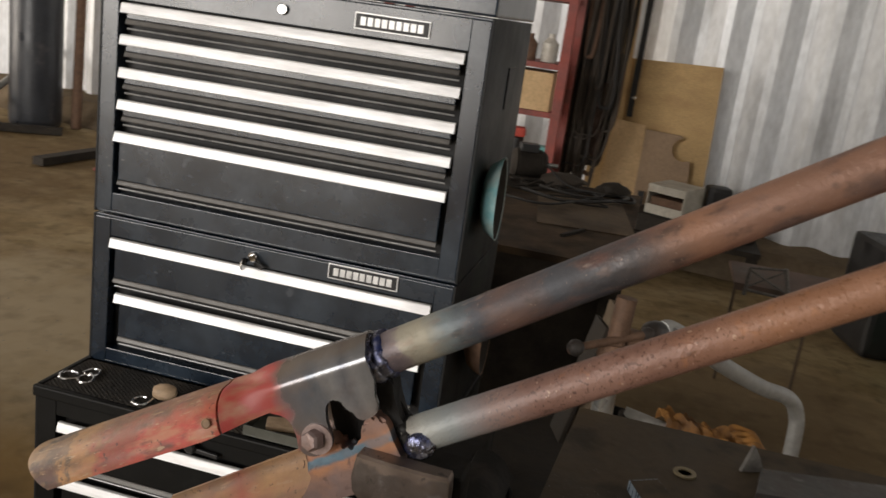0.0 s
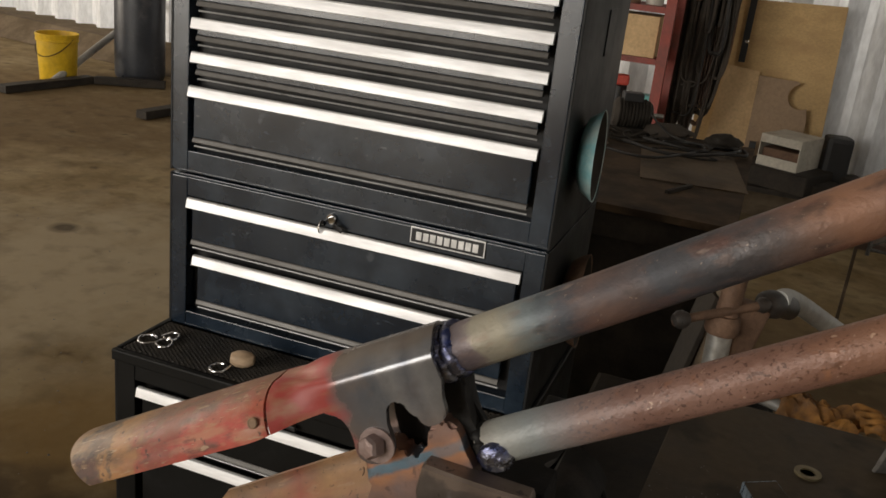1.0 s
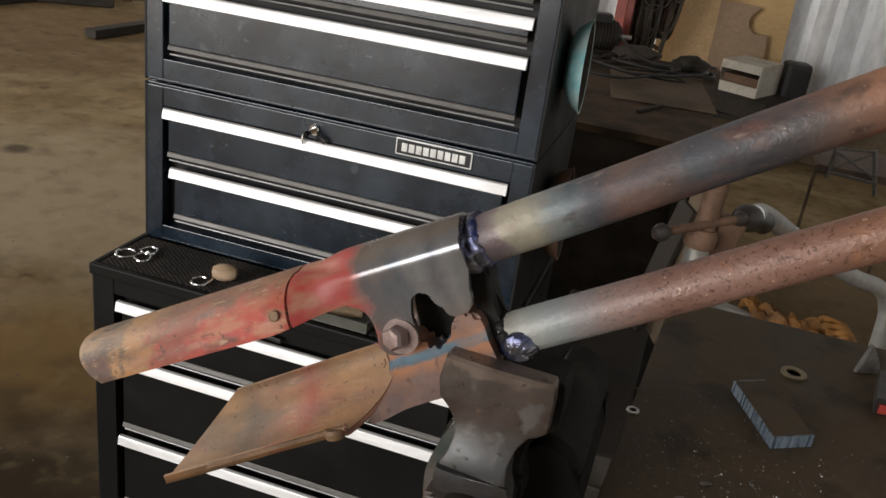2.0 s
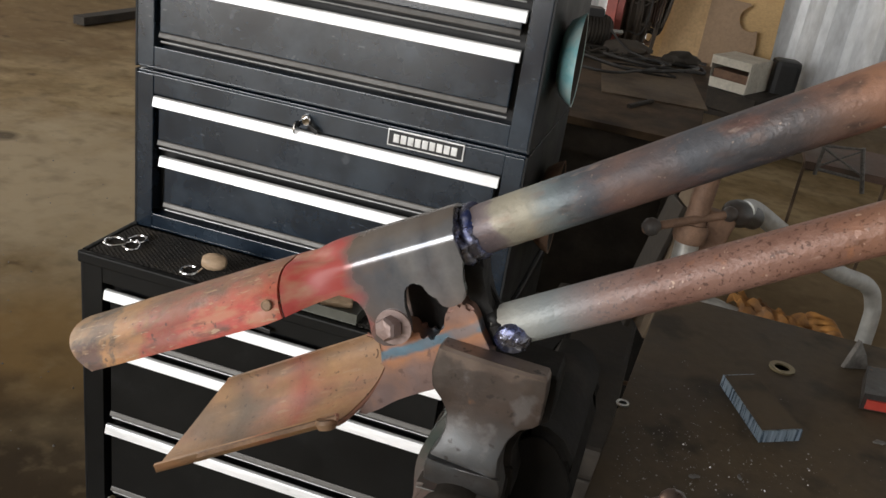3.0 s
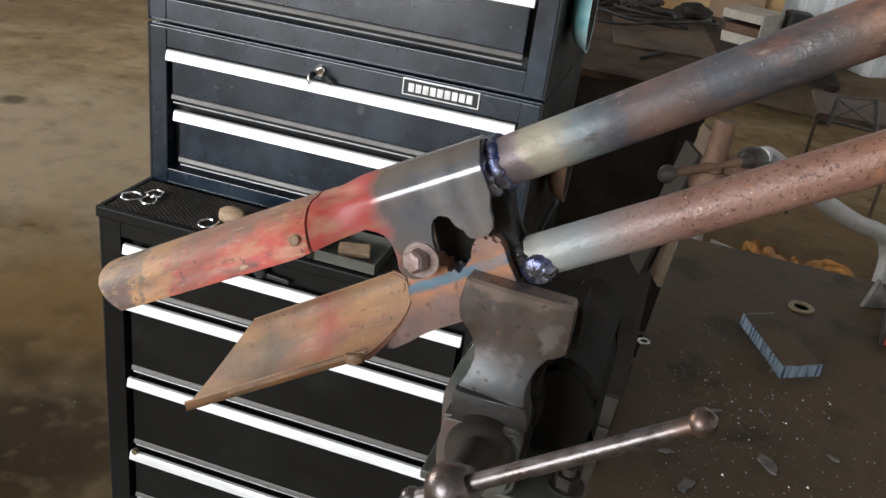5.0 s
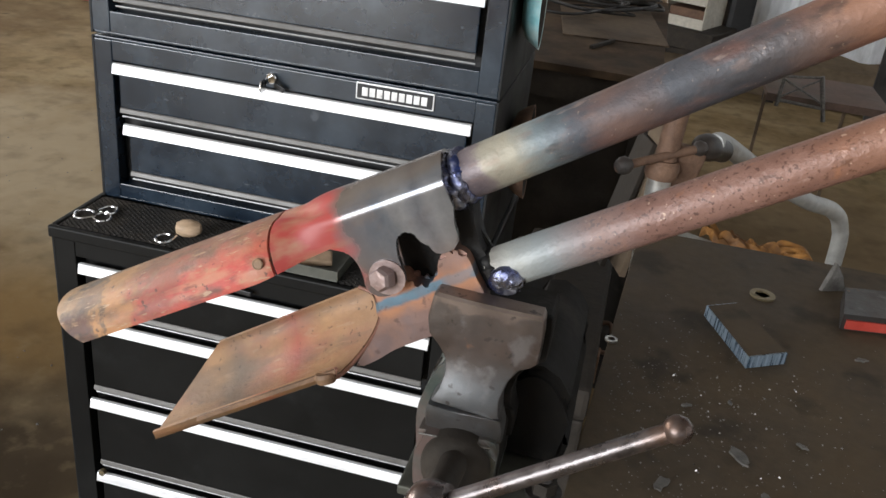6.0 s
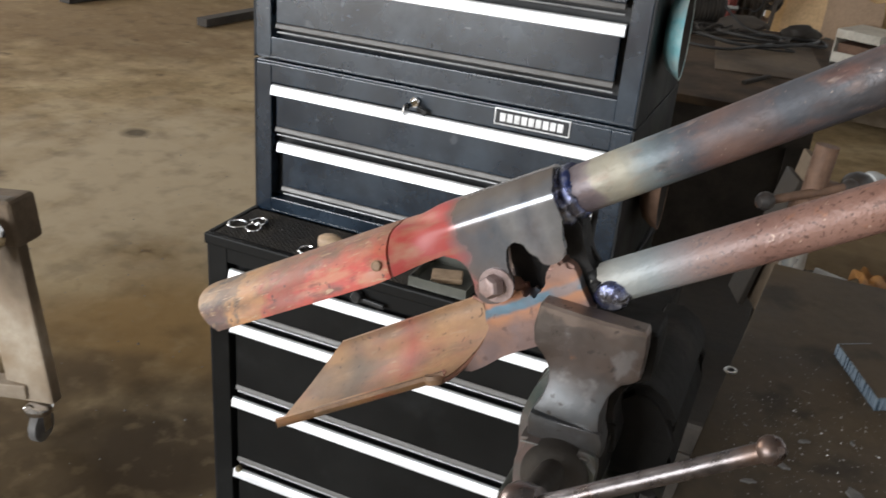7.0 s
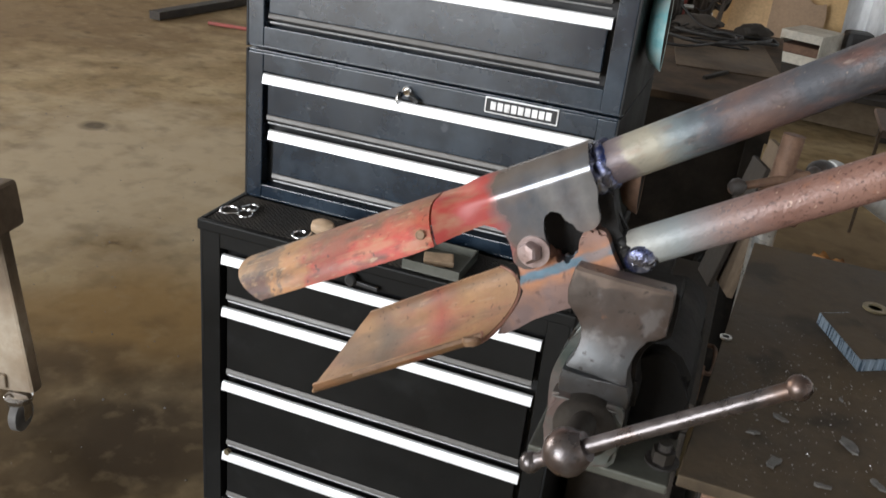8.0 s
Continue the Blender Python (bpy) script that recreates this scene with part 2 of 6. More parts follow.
M["roof"] = surf("dark_roof_sheet", (0.16, 0.15, 0.14), (0.24, 0.23, 0.21), 2, 0.7)
M["bench"] = surf("oily_steel_plate", (0.058, 0.042, 0.026), (0.108, 0.080, 0.050), 5, 0.66, 0.0, 0.2, 70, (0.105, 0.072, 0.038), 6, 0.62, spec=0.28)
speckle(M["bench"], (0.018, 0.013, 0.009), 16, 0.60, 0.06, 10, None, 0.6)
M["dark"] = surf("grimy_black_iron", (0.020, 0.017, 0.014), (0.055, 0.046, 0.038), 14, 0.72, 0.1, 0.3, spec=0.25)
# A much darker tone than the front jaw's iron, for the rear castings.
M["jet"] = surf("near_black", (0.006, 0.0055, 0.005), (0.016, 0.014, 0.012), 18, 0.75, 0, 0.2, 90, (0.045, 0.036, 0.03), 16, 0.66, spec=0.2)
M["vise"] = surf("worn_cast_iron_shaded", (0.060, 0.052, 0.047), (0.110, 0.092, 0.081), 22, 0.42, 0.45, 0.13, 110, (0.15, 0.095, 0.065), 12, 0.60)
# Height bands mix worn tones with painted shading: dark foot, pale waist, light top.
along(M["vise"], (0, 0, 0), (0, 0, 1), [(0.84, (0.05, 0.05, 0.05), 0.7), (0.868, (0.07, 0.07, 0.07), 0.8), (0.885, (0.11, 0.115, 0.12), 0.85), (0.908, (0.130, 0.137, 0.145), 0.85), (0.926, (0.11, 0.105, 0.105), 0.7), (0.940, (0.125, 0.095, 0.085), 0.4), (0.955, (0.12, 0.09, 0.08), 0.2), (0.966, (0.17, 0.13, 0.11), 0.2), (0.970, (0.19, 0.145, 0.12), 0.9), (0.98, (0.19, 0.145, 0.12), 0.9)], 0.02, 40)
speckle(M["vise"], (0.035, 0.030, 0.028), 120, 0.66, 0.03, 6, None, 0.8)
speckle(M["vise"], (0.30, 0.15, 0.08), 45, 0.70, 0.03, 7, None, 0.7)
speckle(M["vise"], (0.060, 0.045, 0.038), 24, 0.55, 0.09, 11, None, 0.6)
speckle(M["vise"], (0.21, 0.20, 0.20), 38, 0.64, 0.04, 11, None, 0.5)
M["vise_paint"] = surf("faded_green_paint", (0.060, 0.078, 0.070), (0.125, 0.125, 0.115), 24, 0.45, 0.3, 0.15, 120, (0.15, 0.09, 0.08), 16, 0.58)
M["bar"] = surf("dark_polished_bar", (0.095, 0.085, 0.085), (0.21, 0.19, 0.19), 40, 0.33, 0.8, 0.10, 200, (0.13, 0.075, 0.05), 26, 0.60)
speckle(M["bar"], (0.04, 0.033, 0.03), 60, 0.63, 0.04, 8, None, 0.6)
M["ply"] = surf("plywood", (0.52, 0.34, 0.155), (0.64, 0.43, 0.21), 4, 0.75, 0, 0.1, 60, (0.42, 0.26, 0.12), 3, 0.66, stretch=(1, 1, 2))
M["table_brown"] = surf("grimy_brown_top", (0.080, 0.054, 0.034), (0.140, 0.097, 0.064), 5, 0.85, 0, 0.15, 50, (0.045, 0.033, 0.023), 6, 0.56, spec=0.15)
speckle(M["table_brown"], (0.018, 0.013, 0.010), 7, 0.55, 0.10, 9, None, 0.7)
M["worn_board"] = surf("worn_grey_board", (0.12, 0.088, 0.060), (0.20, 0.150, 0.105), 6, 0.8, 0, 0.15, 60, (0.075, 0.055, 0.038), 5, 0.56, spec=0.2)
M["dusty_lead"] = surf("dusty_brown_lead", (0.040, 0.032, 0.025), (0.085, 0.067, 0.052), 9, 0.8, 0, 0.2)
M["board"] = surf("brown_board", (0.28, 0.19, 0.12), (0.38, 0.26, 0.17), 3, 0.8, 0, 0.15)
M["red_steel"] = surf("red_oxide_paint", (0.22, 0.045, 0.035), (0.33, 0.075, 0.06), 9, 0.6, 0, 0.1, 60, (0.14, 0.05, 0.04), 8, 0.62)
M["card"] = surf("cardboard", (0.54, 0.36, 0.19), (0.66, 0.46, 0.26), 8, 0.85)
M["white_card"] = surf("white_cardboard", (0.50, 0.47, 0.40), (0.66, 0.62, 0.54), 7, 0.8, 0, 0.05, 60, (0.32, 0.24, 0.16), 9, 0.66)
M["black_plastic"] = surf("black_plastic", (0.012, 0.012, 0.013), (0.025, 0.025, 0.026), 10, 0.5)
M["yellow"] = surf("yellow_plastic", (0.62, 0.38, 0.02), (0.74, 0.47, 0.03), 5, 0.5, 0, 0.05, 30, (0.42, 0.27, 0.03), 6, 0.68)
M["bottle"] = surf("black_gas_bottle", (0.020, 0.024, 0.032), (0.045, 0.05, 0.06), 4, 0.4, 0, 0.1, 30, (0.13, 0.12, 0.12), 6, 0.70)
M["grey_pipe"] = surf("grey_plastic_pipe", (0.30, 0.29, 0.27), (0.42, 0.41, 0.38), 5, 0.6)
M["teal"] = surf("chipped_teal_paint", (0.16, 0.42, 0.46), (0.28, 0.55, 0.58), 14, 0.5, 0.1, 0.2, 60, (0.60, 0.60, 0.55), 9, 0.57)
M["teal2"] = surf("teal_plastic", (0.10, 0.36, 0.35), (0.15, 0.44, 0.42), 9, 0.5)
M["rust"] = surf("rusty_steel", (0.13, 0.075, 0.05), (0.25, 0.15, 0.10), 30, 0.7, 0.3, 0.4, 140)
M["grey_steel"] = surf("grey_painted_steel", (0.34, 0.34, 0.33), (0.50, 0.50, 0.48), 8, 0.4, 0.2, 0.1, 60, (0.25, 0.22, 0.19), 9, 0.66)
M["silver"] = surf("dull_silver", (0.42, 0.42, 0.40), (0.62, 0.62, 0.60), 18, 0.35, 0.7, 0.1, 90, (0.25, 0.2, 0.16), 16, 0.62)
M["rag"] = surf("orange_leather", (0.25, 0.105, 0.022), (0.44, 0.205, 0.048), 22, 0.75, 0, 0.4, 90, (0.10, 0.045, 0.015), 16, 0.54)
M["dirty_white"] = surf("dirty_white_steel", (0.40, 0.34, 0.26), (0.58, 0.52, 0.43), 7, 0.6, 0, 0.15, 50, (0.24, 0.16, 0.09), 5, 0.54)
M["bolt"] = surf("pinkish_worn_steel", (0.26, 0.19, 0.18), (0.40, 0.31, 0.29), 60, 0.45, 0.4, 0.2, 200, (0.16, 0.09, 0.07), 50, 0.62)
along(M["dirty_white"], (0, 0, 0), (0, 0, 1), [(0.06, (0.10, 0.065, 0.035), 0.8), (0.16, (0.28, 0.21, 0.14), 0.45), (0.24, (0.40, 0.33, 0.24), 0.1), (0.34, (0.20, 0.14, 0.085), 0.7), (0.44, (0.085, 0.058, 0.034), 0.95), (0.60, (0.07, 0.05, 0.03), 0.95)], 0.12, 9)
M["tyre"] = surf("grey_rubber", (0.10, 0.095, 0.09), (0.17, 0.16, 0.15), 20, 0.7)
M["wood_knob"] = surf("turned_wood", (0.42, 0.29, 0.18), (0.56, 0.40, 0.27), 30, 0.6, stretch=(1, 1, 4))
M["tin"] = surf("grey_green_tin", (0.075, 0.078, 0.066), (0.12, 0.12, 0.10), 12, 0.5, 0.2)
M["blue_cut"] = surf("blue_torch_cut", (0.10, 0.17, 0.26), (0.52, 0.64, 0.76), 330, 0.32, 0.55, 0.6, 300, stretch=(1, 1, 0.06))
M["chip"] = surf("steel_chips", (0.16, 0.15, 0.14), (0.38, 0.36, 0.34), 60, 0.4, 0.6)
M["slag"] = surf("grey_slag", (0.085, 0.078, 0.072), (0.20, 0.19, 0.175), 90, 0.5, 0.3, 0.4, 200)
M["brass"] = surf("dull_brass", (0.20, 0.165, 0.10), (0.31, 0.255, 0.155), 40, 0.45, 0.5)
M["cable"] = surf("black_cable", (0.012, 0.011, 0.010), (0.025, 0.022, 0.02), 20, 0.6)
M["red"] = surf("red_marking", (0.45, 0.05, 0.035), (0.58, 0.085, 0.06), 20, 0.5)
M["crate_pink"] = surf("faded_pink_board", (0.10, 0.062, 0.047), (0.16, 0.102, 0.08), 6, 0.75, 0, 0.15, 60, (0.07, 0.05, 0.035), 5, 0.56)
M["glass_jar"] = surf("clear_jar", (0.5, 0.48, 0.42), (0.66, 0.63, 0.58), 12, 0.25)
M["green"] = surf("green_plastic", (0.05, 0.20, 0.12), (0.08, 0.27, 0.17), 12, 0.5)


# ---- mesh helpers ----
def part(name, bm, material, parent=None, label="", smooth=False):
    me = bpy.data.meshes.new(name)
    bmesh.ops.recalc_face_normals(bm, faces=bm.faces)
    bm.to_mesh(me)
    bm.free()
    if smooth:
        me.shade_smooth()
        me.set_sharp_from_angle(angle=radians(38))
    me.materials.append(M[material] if isinstance(material, str) else material)
    ob = new(name, me)
    if parent:
        ob.parent = parent
    return tagged(ob, label=label) if label else ob


def thing(name, label, category, group="", kind=""):
    return tagged(new(name), label, category, group, kind)


def box(bm, lo, hi, bevel=0.0, seg=2):
    g = bmesh.ops.create_cube(bm, size=1.0, matrix=Matrix.LocRotScale((Vector(lo) + Vector(hi)) / 2, None, Vector(hi) - Vector(lo)))
    if bevel:
        edges = list({e for v in g["verts"] for e in v.link_edges})
        bmesh.ops.bevel(bm, geom=edges, offset=bevel, segments=seg, affect="EDGES", profile=0.6)
    return bm


def cube(lo, hi, bevel=0.0, seg=2):
    return box(bmesh.new(), lo, hi, bevel, seg)


def sections(bm, rings, closed=True, caps=True):
    """Joins rings of points, one after the other, into a skin."""
    vs = [[bm.verts.new(p) for p in r] for r in rings]
    n = len(vs[0])
    for a, b in zip(vs, vs[1:]):
        for i in range(n if closed else n - 1):
            j = (i + 1) % n
            bm.faces.new((a[i], a[j], b[j], b[i]))
    if caps and closed:
        bm.faces.new(vs[0])
        bm.faces.new(vs[-1])
    return bm


def sweep(bm, pts, r, seg=14, caps=True):
    """A round bar along points; r is one radius or one for each point."""
    pts = [Vector(p) for p in pts]
    rs = r if isinstance(r, (list, tuple)) else [r] * len(pts)
    rings, up = [], None
    for i, p in enumerate(pts):
        d = (pts[min(i + 1, len(pts) - 1)] - pts[max(i - 1, 0)]).normalized()
        if up is None:
            up = d.orthogonal().normalized()
        up = (up - d * up.dot(d)).normalized()
        side = d.cross(up)
        rings.append([p + rs[i] * (up * math.cos(2 * math.pi * k / seg) + side * math.sin(2 * math.pi * k / seg)) for k in range(seg)])
    return sections(bm, rings, True, caps)


def rod(p, q, r, seg=16):
    return sweep(bmesh.new(), [p, q], r, seg)


def curve_pts(ctrl, n=8):
    """Catmull-Rom points through the given ones."""
    c = [Vector(p) for p in ctrl]
    c = [2 * c[0] - c[1]] + c + [2 * c[-1] - c[-2]]
    out = []
    for a, b, d, e in zip(c, c[1:], c[2:], c[3:]):
        for k in range(n):
            t = k / n
            out.append(0.5 * ((2 * b) + (d - a) * t + (2 * a - 5 * b + 4 * d - e) * t * t + (3 * b - a - 3 * d + e) * t ** 3))
    return out + [c[-2]]


def lathe(profile, origin, axis=(0, 0, 1), seg=28):
    """A turned solid: profile of (radius, height) along the axis."""
    a = Vector(axis).normalized()
    u = a.orthogonal().normalized()
    v = a.cross(u)
    o = Vector(origin)
    bm = bmesh.new()
    rings = [[o + a * h + max(r, 1e-4) * (u * math.cos(2 * math.pi * k / seg) + v * math.sin(2 * math.pi * k / seg)) for k in range(seg)] for r, h in profile]
    return sections(bm, rings, True, True)


def slab(outline, y0, y1, bevel=0.0, seg=2):
    """An outline in x and z, cut from plate that reaches from y0 to y1."""
    bm = bmesh.new()
    front = [bm.verts.new((x, y0, z)) for x, z in outline]
    back = [bm.verts.new((x, y1, z)) for x, z in outline]
    bm.faces.new(front)
    bm.faces.new(back[::-1])
    n = len(outline)
    for i in range(n):
        bm.faces.new((front[i], back[i], back[(i + 1) % n], front[(i + 1) % n]))
    if bevel:
        edges = [e for e in bm.edges if abs(e.verts[0].co.y - e.verts[1].co.y) < 1e-6]
        bmesh.ops.bevel(bm, geom=edges, offset=bevel, segments=seg, affect="EDGES")
    return bm


def turned(bm, m):
    bmesh.ops.transform(bm, matrix=m, verts=bm.verts)
    return bm


# ---- the shed ----
def ground():
    bm = bmesh.new()
    bmesh.ops.create_grid(bm, x_segments=120, y_segments=120, size=20)
    for v in bm.verts:
        v.co.z = 0.006 * noise.noise(v.co * 0.9) if v.co.length < 15 else 0
        v.co.z -= 0.006
    far = 300
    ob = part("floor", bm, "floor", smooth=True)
    tagged(ob, "dusty brown concrete floor with dark oil stains", "floor", kind="structure")
    bm = bmesh.new()
    for x0, y0, x1, y1 in ((-far, -far, far, -20), (-far, 20, far, far), (-far, -20, -20, 20), (20, -20, far, 20)):
        bm.faces.new([bm.verts.new(p) for p in ((x0, y0, -0.006), (x1, y0, -0.006), (x1, y1, -0.006), (x0, y1, -0.006))])
    tagged(part("ground", bm, "floor"), "bare brown earth round the shed", "ground", kind="structure")


def rib_wall(name, p, q, height, z0=0.0, pitch=0.31, deep=0.075, flip=1, label="ribbed galvanised steel sheet wall"):
    """Trapezoid-ribbed sheet from p to q."""
    p, q = Vector((*p, 0)), Vector((*q, 0))
    d = (q - p).normalized()
    nrm = Vector((-d.y, d.x, 0)) * flip
    length = (q - p).length
    prof, s = [], 0.0
    while s < length:
        for f, h in ((0, 0), (0.12, 0), (0.46, 1), (0.62, 1), (0.96, 0)):
            prof.append((s + f * pitch, h * deep))
        s += pitch
    bm = bmesh.new()
    rings = [[p + d * a + nrm * h + Vector((0, 0, z)) for a, h in prof] for z in (z0, height)]
    rings += [[p + d * a + nrm * (h - 0.012) + Vector((0, 0, z)) for a, h in prof] for z in (height, z0)]
    sections(bm, rings + rings[:1], False, False)
    return tagged(part(name, bm, "wall"), label, "wall", kind="structure")


ground()
BACK_A, BACK_B = Vector((-9.6, 6.75)), Vector((4.6, 4.05))
rib_wall("wall_back", BACK_A, BACK_B, 4.2, flip=-1)
# Unseen side and front walls and the roof are added to enclose the light.
rib_wall("wall_right", (4.6, 4.0), (4.6, -7.0), 4.2, flip=-1)
rib_wall("wall_left_a", (-9.6, -7.0), (-9.6, -1.0), 4.2, flip=-1)
rib_wall("wall_left_b", (-9.6, 3.4), (-9.6, 6.7), 4.2, flip=-1)
rib_wall("wall_left_lintel", (-9.6, -1.0), (-9.6, 3.4), 4.2, z0=3.5, flip=-1)
rib_wall("wall_front_a", (4.6, -7.0), (-0.8, -7.0), 4.2, flip=-1)
rib_wall("wall_front_b", (-6.0, -7.0), (-9.6, -7.0), 4.2, flip=-1)
rib_wall("wall_front_lintel", (-0.8, -7.0), (-6.0, -7.0), 4.2, z0=3.75, flip=-1)
tagged(part("ceiling", cube((-9.8, -7.2, 4.2), (4.8, 7.0, 4.26)), "roof"), "dark sheet-metal shed roof, added out of view", "ceiling", kind="structure")


# ---- tool chest ----
W = 0.658


def handle_bar(x0, x1, z, y, parent):
    """The rolled aluminium pull along a drawer's top edge."""
    bm = bmesh.new()
    prof = [(0.004, -0.0092), (-0.0045, -0.0092), (-0.0062, -0.0080), (-0.0046, -0.0010), (-0.0028, 0.0058), (-0.0018, 0.0074), (0.0005, 0.0080), (0.004, 0.0080)]
    sections(bm, [[(x, y + a, z + b) for a, b in prof] for x in (x0, x1)], True, True)
    return part("handle", bm, "alu", parent, "bright aluminium pull strip")


def drawer(x0, x1, top, bottom, y, parent):
    """A drawer front under its pull, set back in the case, with a rolled lip along its foot."""
    bm = cube((x0 + 0.006, y + 0.004, bottom + 0.012), (x1 - 0.006, y + 0.020, top), 0.0015)
    front = part("drawer", bm, "chest" if parent.name != "roll_cabinet" else "cabinet", parent)
    handle_bar(x0, x1, top, y, front)
    bm = bmesh.new()
    prof = [(0.010, 0.0125), (0.0035, 0.0120), (0.0025, 0.0105), (0.0005, 0.0045), (0.0015, 0.0032), (0.010, 0.0030)]
    sections(bm, [[(x, y + a, bottom + b) for a, b in prof] for x in (x0 + 0.006, x1 - 0.006)], True, True)
    part("lip", bm, "lip", front, "dusty worn drawer lip")
    part("lip_edge", sweep(bmesh.new(), [(x0 + 0.006, y + 0.008, bottom - 0.004), (x1 - 0.006, y + 0.008, bottom - 0.004)], 0.0016, 8), "lip_edge", front, "pale lower edge")
    return front


def case(parent, x0, x1, y0, y1, z0, z1, o_lo, o_hi, jamb=0.034, lid=0.0):
    """A sheet-steel case whose front is open from o_lo to o_hi."""
    t = 0.004
    paint = "cabinet" if parent.name == "roll_cabinet" else "chest"
    for name, lo, hi in (("side_panel", (x0, y0, z0), (x0 + t, y1, z1)), ("side_panel", (x1 - t, y0, z0), (x1, y1, z1)), ("back_panel", (x0 + t, y1 - t, z0), (x1 - t, y1, z1)),
                         ("top_panel", (x0 + t, y0 + 0.003, z1 - t), (x1 - t, y1 - t, z1)), ("bottom_panel", (x0 + t, y0 + 0.003, z0), (x1 - t, y1 - t, z0 + t))):
        part(name, cube(lo, hi, 0.001), "chest_side" if "side" in name else paint, parent)
    part("front_post", cube((x0 + t, y0, z0 + t), (x0 + jamb, y0 + 0.03, z1 - t), 0.0015), paint, parent)
    part("front_post", cube((x1 - jamb, y0, z0 + t), (x1 - t, y0 + 0.03, z1 - t), 0.0015), paint, parent)
    part("front_rail", cube((x0 + jamb, y0 + 0.001, o_hi), (x1 - jamb, y0 + 0.03, z1 - t), 0.0012), paint, parent)
    part("front_rail", cube((x0 + jamb, y0 + 0.001, z0 + t), (x1 - jamb, y0 + 0.03, o_lo), 0.0012), paint, parent)
    part("inner_shadow_pan", cube((x0 + jamb, y0 + 0.026, o_lo), (x1 - jamb, y0 + 0.03, o_hi)), "recess", parent)


def badge(parent, x0, x1, z0, z1, y):
    plate = part("badge", cube((x0, y - 0.002, z0), (x1, y + 0.001, z1), 0.0006), "badge", parent, "silver badge with an outlined black field")
    part("badge_field", cube((x0 + 0.0022, y - 0.003, z0 + 0.0022), (x1 - 0.0022, y - 0.001, z1 - 0.0022)), "badge_dark", plate)
    part("badge_field", cube((x0 + 0.0042, y - 0.0034, z0 + 0.0042), (x1 - 0.0042, y - 0.002, z1 - 0.0042)), "badge_dark", plate)
    n = 9
    w = (x1 - x0 - 0.018) / n
    for i in range(n):
        a = x0 + 0.009 + i * w
        bm = cube((a + 0.0012, y - 0.0042, z0 + 0.0065), (a + w - 0.0012, y - 0.003, z1 - 0.0065), 0.0004)
        part("badge_bar", bm, "badge", plate)


def lock(parent, x, z, y, keys=True):
    bm = lathe([(0.0, 0.0), (0.0085, 0.0), (0.0085, 0.004), (0.007, 0.0055), (0.0, 0.0055)], (x, y, z), (0, -1, 0), 20)
    cyl = part("lock", bm, "chrome", parent, "chrome drawer lock", True)
    if keys:
        part("key", cube((x - 0.001, y - 0.030, z - 0.004), (x + 0.001, y - 0.005, z + 0.004), 0.0004), "chrome", cyl)
        part("key_bow", lathe([(0.009, -0.001), (0.011, -0.001), (0.011, 0.001), (0.009, 0.001)], (x, y - 0.034, z - 0.004), (1, 0, 0), 18), "chrome", cyl)
        part("key_tag", turned(cube((-0.009, -0.002, -0.004), (0.009, 0.002, 0.004), 0.0015), pose(x + 0.016, y - 0.010, z - 0.010, 0, 25, 0)), "black_plastic", cyl)


top_chest = thing("top_chest", "black enamelled five-drawer top tool chest with aluminium pulls", "tool chest")
case(top_chest, 0, W, 0, 0.352, 0.913, 1.326, 0.950, 1.274)
for z, b in ((1.263, 1.233), (1.212, 1.180), (1.158, 1.127), (1.105, 1.073), (1.050, 0.962)):
    drawer(0.040 if z > 1.06 else 0.036, 0.620, z, b, 0.0, top_chest)
badge(top_chest, 0.441, 0.562, 1.283, 1.309, 0.0)
lock(top_chest, 0.322, 1.296, 0.0, False)
part("lid", cube((-0.002, -0.004, 1.328), (W + 0.002, 0.355, 1.385), 0.004), "chest", top_chest, "closed hinged black lid")

middle_chest = thing("middle_chest", "black two-drawer middle tool chest with keys in its lock", "tool chest")
case(middle_chest, 0, W, 0, 0.352, 0.634, 0.909, 0.662, 0.873)
drawer(0.036, 0.621, 0.862, 0.784, 0.0, middle_chest)
drawer(0.049, 0.614, 0.762, 0.676, 0.0, middle_chest)
badge(middle_chest, 0.441, 0.562, 0.8805, 0.9065, 0.0)
lock(middle_chest, 0.306, 0.889, 0.0)

roll_cabinet = thing("roll_cabinet", "black four-drawer tool cabinet with a matted ledge", "tool cabinet")
CX0, CX1, CY = -0.006, 0.664, -0.135
case(roll_cabinet, CX0, CX1, CY, 0.362, 0.015, 0.628, 0.035, 0.586, 0.040)
for z, b in ((0.568, 0.485), (0.463, 0.328), (0.305, 0.166), (0.143, 0.040)):
    drawer(0.040, 0.620, z, b, CY, roll_cabinet)
part("ledge_rim", cube((CX0 - 0.003, CY - 0.004, 0.614), (CX1 + 0.003, CY + 0.006, 0.634), 0.003), "cabinet", roll_cabinet)
part("ledge_rim", cube((CX0 - 0.003, CY + 0.007, 0.616), (CX0 + 0.007, 0.362, 0.634), 0.003), "cabinet", roll_cabinet)
part("ledge_rim", cube((CX1 - 0.007, CY + 0.007, 0.616), (CX1 + 0.003, 0.362, 0.634), 0.003), "cabinet", roll_cabinet)
part("foot_rail", cube((CX0 + 0.01, CY + 0.01, 0.0), (CX1 - 0.01, 0.30, 0.015)), "recess", roll_cabinet)
part("lock_knob", lathe([(0, 0), (0.006, 0), (0.006, 0.008), (0, 0.009)], (0.054, CY - 0.002, 0.158), (0, -1, 0), 12), "brass", roll_cabinet, "small brass drawer catch")


